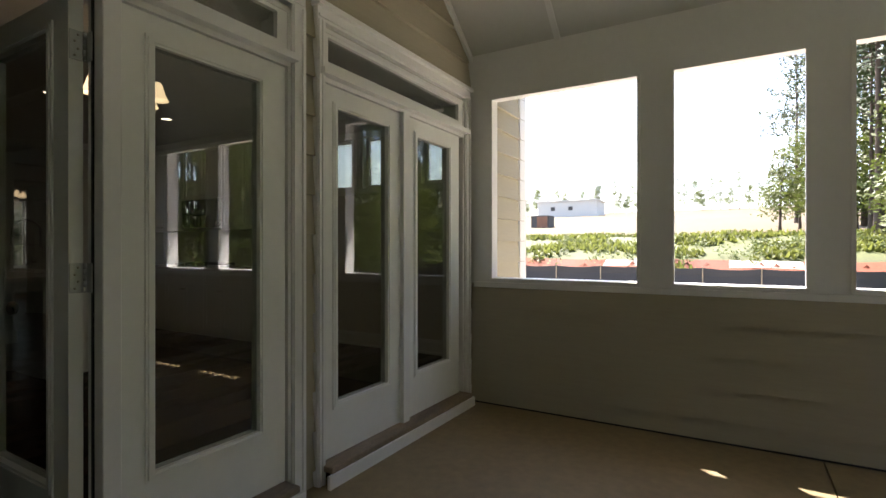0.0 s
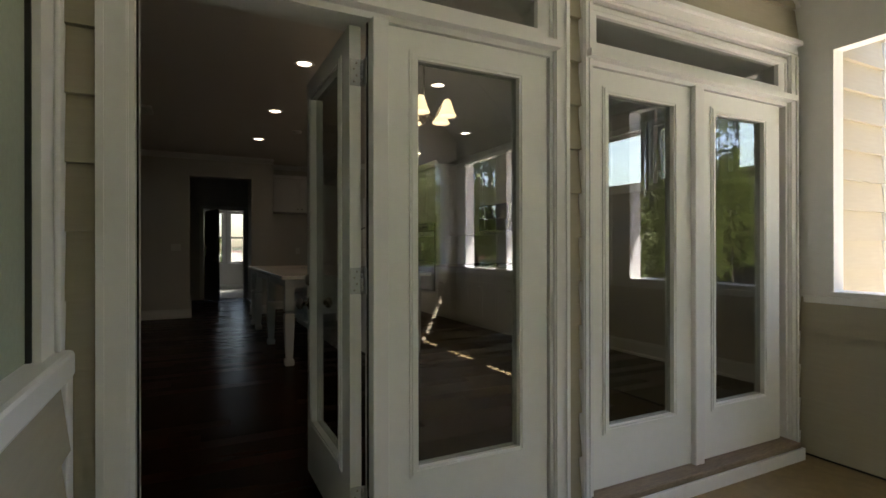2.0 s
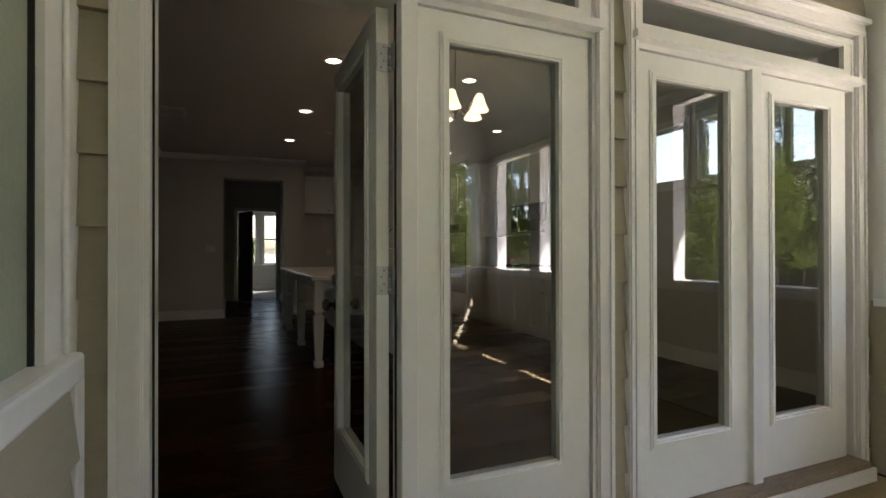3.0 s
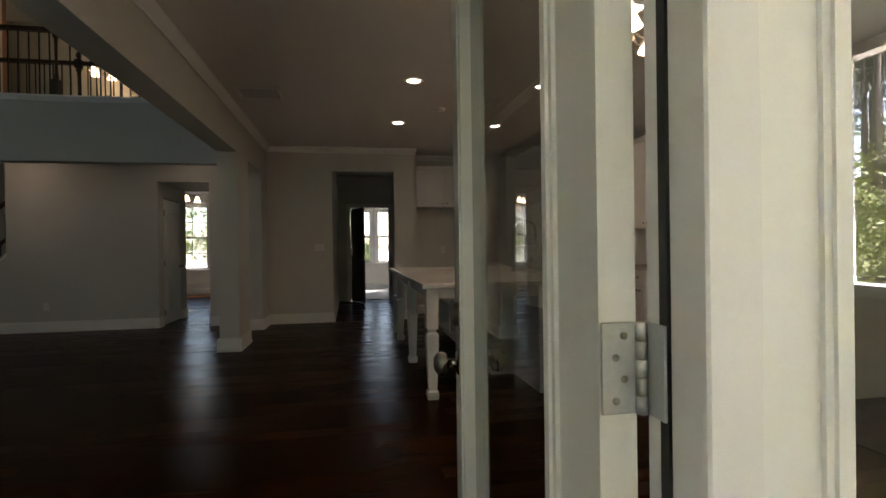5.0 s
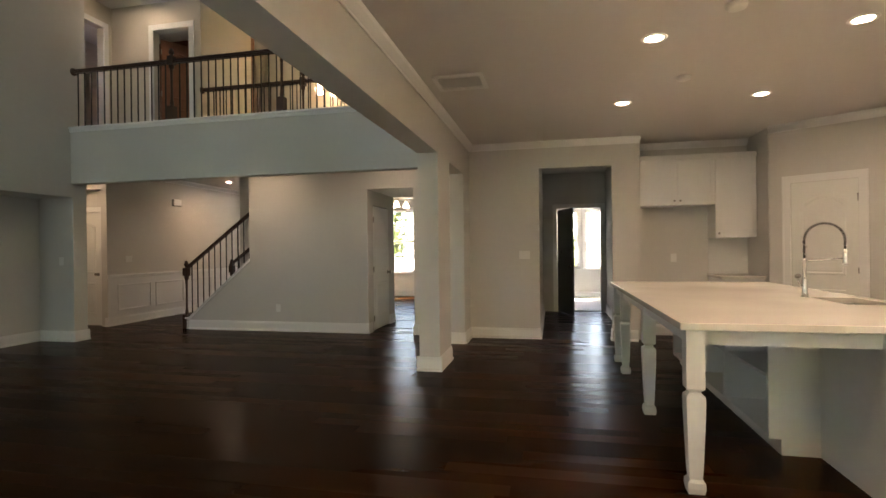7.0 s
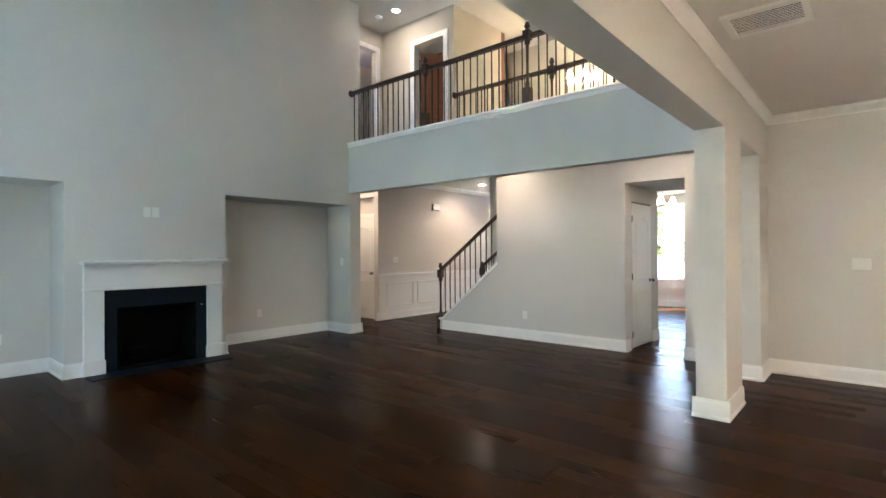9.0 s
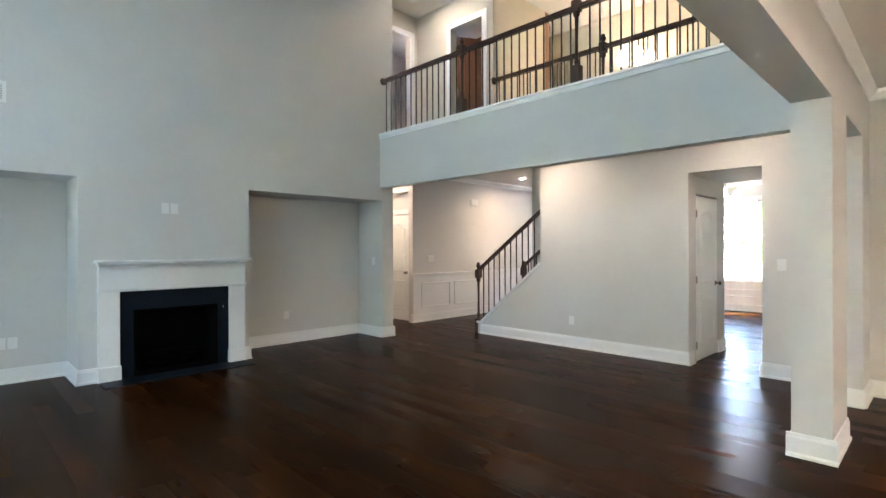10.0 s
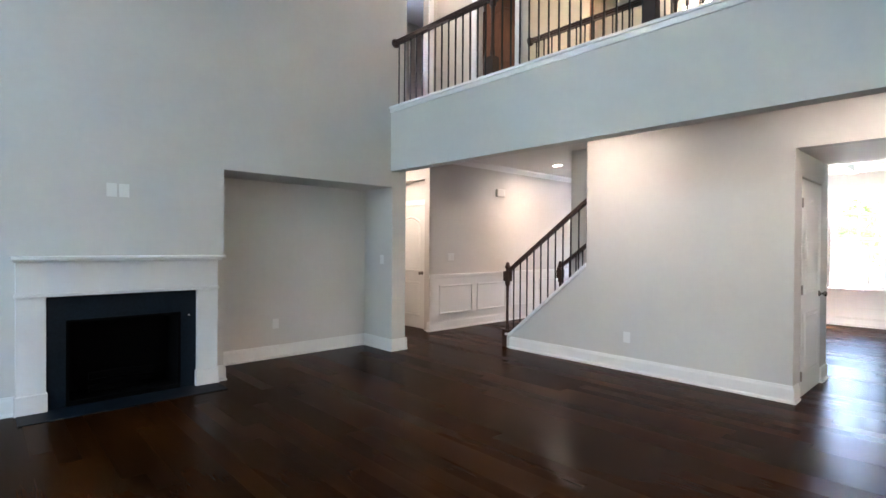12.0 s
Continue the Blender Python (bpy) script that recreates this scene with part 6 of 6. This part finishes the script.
def tree(label, seed, h, r, limbs, lo, leaves, spread, size, mat):
    rng = random.Random(seed)
    t = thing("tree", label, "tree", group="trees beyond the yard")
    bm = bmesh.new()
    tips = trunk_mesh(bm, rng, h, r, limbs, lo)
    part("trunk", bm, M_BARK, t)
    bm = bmesh.new()
    for p in tips:
        leaf_cloud(bm, rng, p, (spread, spread, spread * 0.6), leaves, size)
    part("crown", bm, mat, t)
    return t


pines = [tree("tall pine with a bare trunk and a thin dark crown", 11 + k, 17 + 2.5 * k, 0.20 + 0.02 * k, 26, 0.50, 20, 0.50, 0.20, M_NEEDLE) for k in range(3)]
broad = [tree("leafy young broadleaf tree with bright green leaves", 31 + k, 6.5 + 1.6 * k, 0.10, 30, 0.15, 26, 0.42, 0.15, M_LEAF) for k in range(3)]
spots = random.Random(77)
for k, t in enumerate(pines):
    t.matrix_basis = pose(60 + 5 * k, -6.8 - 1.4 * k, ground_height(60 + 5 * k, -6.8 - 1.4 * k) - 0.1)
for k, t in enumerate(broad):
    t.matrix_basis = pose(46 + 3 * k, -4.6 - 1.5 * k, ground_height(46 + 3 * k, -4.6 - 1.5 * k) - 0.1)


def plant(t, x, y, s=1.0):
    c = copy_thing(t, pose(x, y, ground_height(x, y) - 0.1, 0, 0, spots.uniform(0, 360)))
    c.scale = (s, s, s * spots.uniform(0.9, 1.15))


for k in range(46):
    x, y = spots.uniform(-18, 44), spots.uniform(-34, -15)
    plant(pines[k % 3], x, y, spots.uniform(0.8, 1.15))
for k in range(24):
    plant(pines[k % 3], spots.uniform(30, 66), spots.uniform(-26, -8), spots.uniform(0.8, 1.1))
for k in range(64):
    plant(broad[k % 3], spots.uniform(-18, 40), spots.uniform(-20, -12.5), spots.uniform(0.6, 1.1))
for k in range(26):
    plant(broad[k % 3], spots.uniform(27, 55), spots.uniform(-16, -6.5), spots.uniform(0.6, 1.1))
for k in range(44):
    plant(broad[k % 3], spots.uniform(-14, 26), spots.uniform(-14.5, -10.5), spots.uniform(0.45, 0.75))
for k in range(16):
    plant(pines[k % 3], spots.uniform(-30, 60), spots.uniform(-52, -34), spots.uniform(0.9, 1.2))
for k in range(84):
    y = -60 + 2.0 * k
    x = 140 + spots.uniform(-8, 10)
    plant(pines[k % 2] if k % 9 == 0 else broad[k % 3], x, y, spots.uniform(0.4, 0.55) if k % 9 == 0 else spots.uniform(0.7, 1.0))
for k in range(14):
    plant(broad[k % 3], spots.uniform(-16, 0), spots.uniform(30, 40), spots.uniform(0.6, 0.9))
for k in range(10):
    plant(broad[k % 3], spots.uniform(-10, 2), spots.uniform(26, 30), spots.uniform(0.25, 0.4))

far = thing("far_building", "long pale building on the far side of the field", "building", pose(116, 33, ground_height(116, 33)))
part("wall", boxes((0, 8, -7, 7, -0.5, 3.6)), M_FARHOUSE, far)
part("roof", boxes((-0.3, 8.3, -7.3, 7.3, 3.6, 3.9)), M_FARHOUSE, far)
for k in range(2):
    part("window", boxes((-0.06, 0.0, -1.5 + 4.2 * k, -0.5 + 4.2 * k, 1.5, 2.4)), M_SHINGLE, far)
box_ob = thing("storage_container", "dark storage container at the edge of the field", "container", pose(62, 20.2, ground_height(62, 20.2)))
part("body", bbox(0, 2.2, -1.2, 1.2, -0.2, 1.55, 0.03), M_SHINGLE, box_ob)
part("door", boxes((-0.03, 0.0, -1.0, 0.4, 0.0, 1.4)), M_BROWNDOOR, box_ob, "brown door")


# ---- wooden floor boards ----
def plank_mesh(length, width=0.1245):
    bm = bmesh.new()
    v = [bm.verts.new(p) for p in ((0, 0, -0.011), (length, 0, -0.011), (length, width, -0.011), (0, width, -0.011), (0, 0, 0), (length, 0, 0), (length, width, 0), (0, width, 0))]
    for f in ((4, 5, 6, 7), (0, 1, 5, 4), (1, 2, 6, 5), (2, 3, 7, 6), (3, 0, 4, 7)):
        bm.faces.new([v[i] for i in f])
    return bm


floor_ob = bpy.data.objects["floor"]
LENGTHS = [1.1, 1.5, 1.9, 2.3]
PLANKS = []
for L in LENGTHS:
    me = bpy.data.meshes.new("plank")
    b = plank_mesh(L)
    b.to_mesh(me)
    b.free()
    me.materials.append(M_FLOOR)
    PLANKS.append(me)
rng = random.Random(9)
rest = bmesh.new()
count = 0
row = 0
y = 0.10
while y < 14.2:
    x = -9.0 - rng.uniform(0, 0.14)
    while x < RIGHT_X:
        k = rng.randrange(4)
        near = -6.9 < x < -0.2 and 2.6 < y < 7.9
        if near and count < 300:
            ob = new("plank", PLANKS[k])
            ob.parent = floor_ob
            ob.location = (x, y, 0)
            ob.rotation_euler = (rng.gauss(0, 0.0014), 0, 0)
            count += 1
        else:
            w, lean = 0.1245, rng.gauss(0, 0.00017)
            x1 = min(x + LENGTHS[k], RIGHT_X + 0.1)
            v = [rest.verts.new(p) for p in ((x, y, -0.011), (x1, y, -0.011), (x1, y + w, -0.011), (x, y + w, -0.011), (x, y, 0), (x1, y, 0), (x1, y + w, lean), (x, y + w, lean))]
            for f in ((4, 5, 6, 7), (0, 1, 5, 4), (1, 2, 6, 5), (2, 3, 7, 6), (3, 0, 4, 7)):
                rest.faces.new([v[i] for i in f])
        x += LENGTHS[k]
    y += 0.1245
    row += 1
tagged(part("planks", rest, M_FLOOR, floor_ob), "dark stained wooden floor boards", kind="stuff")
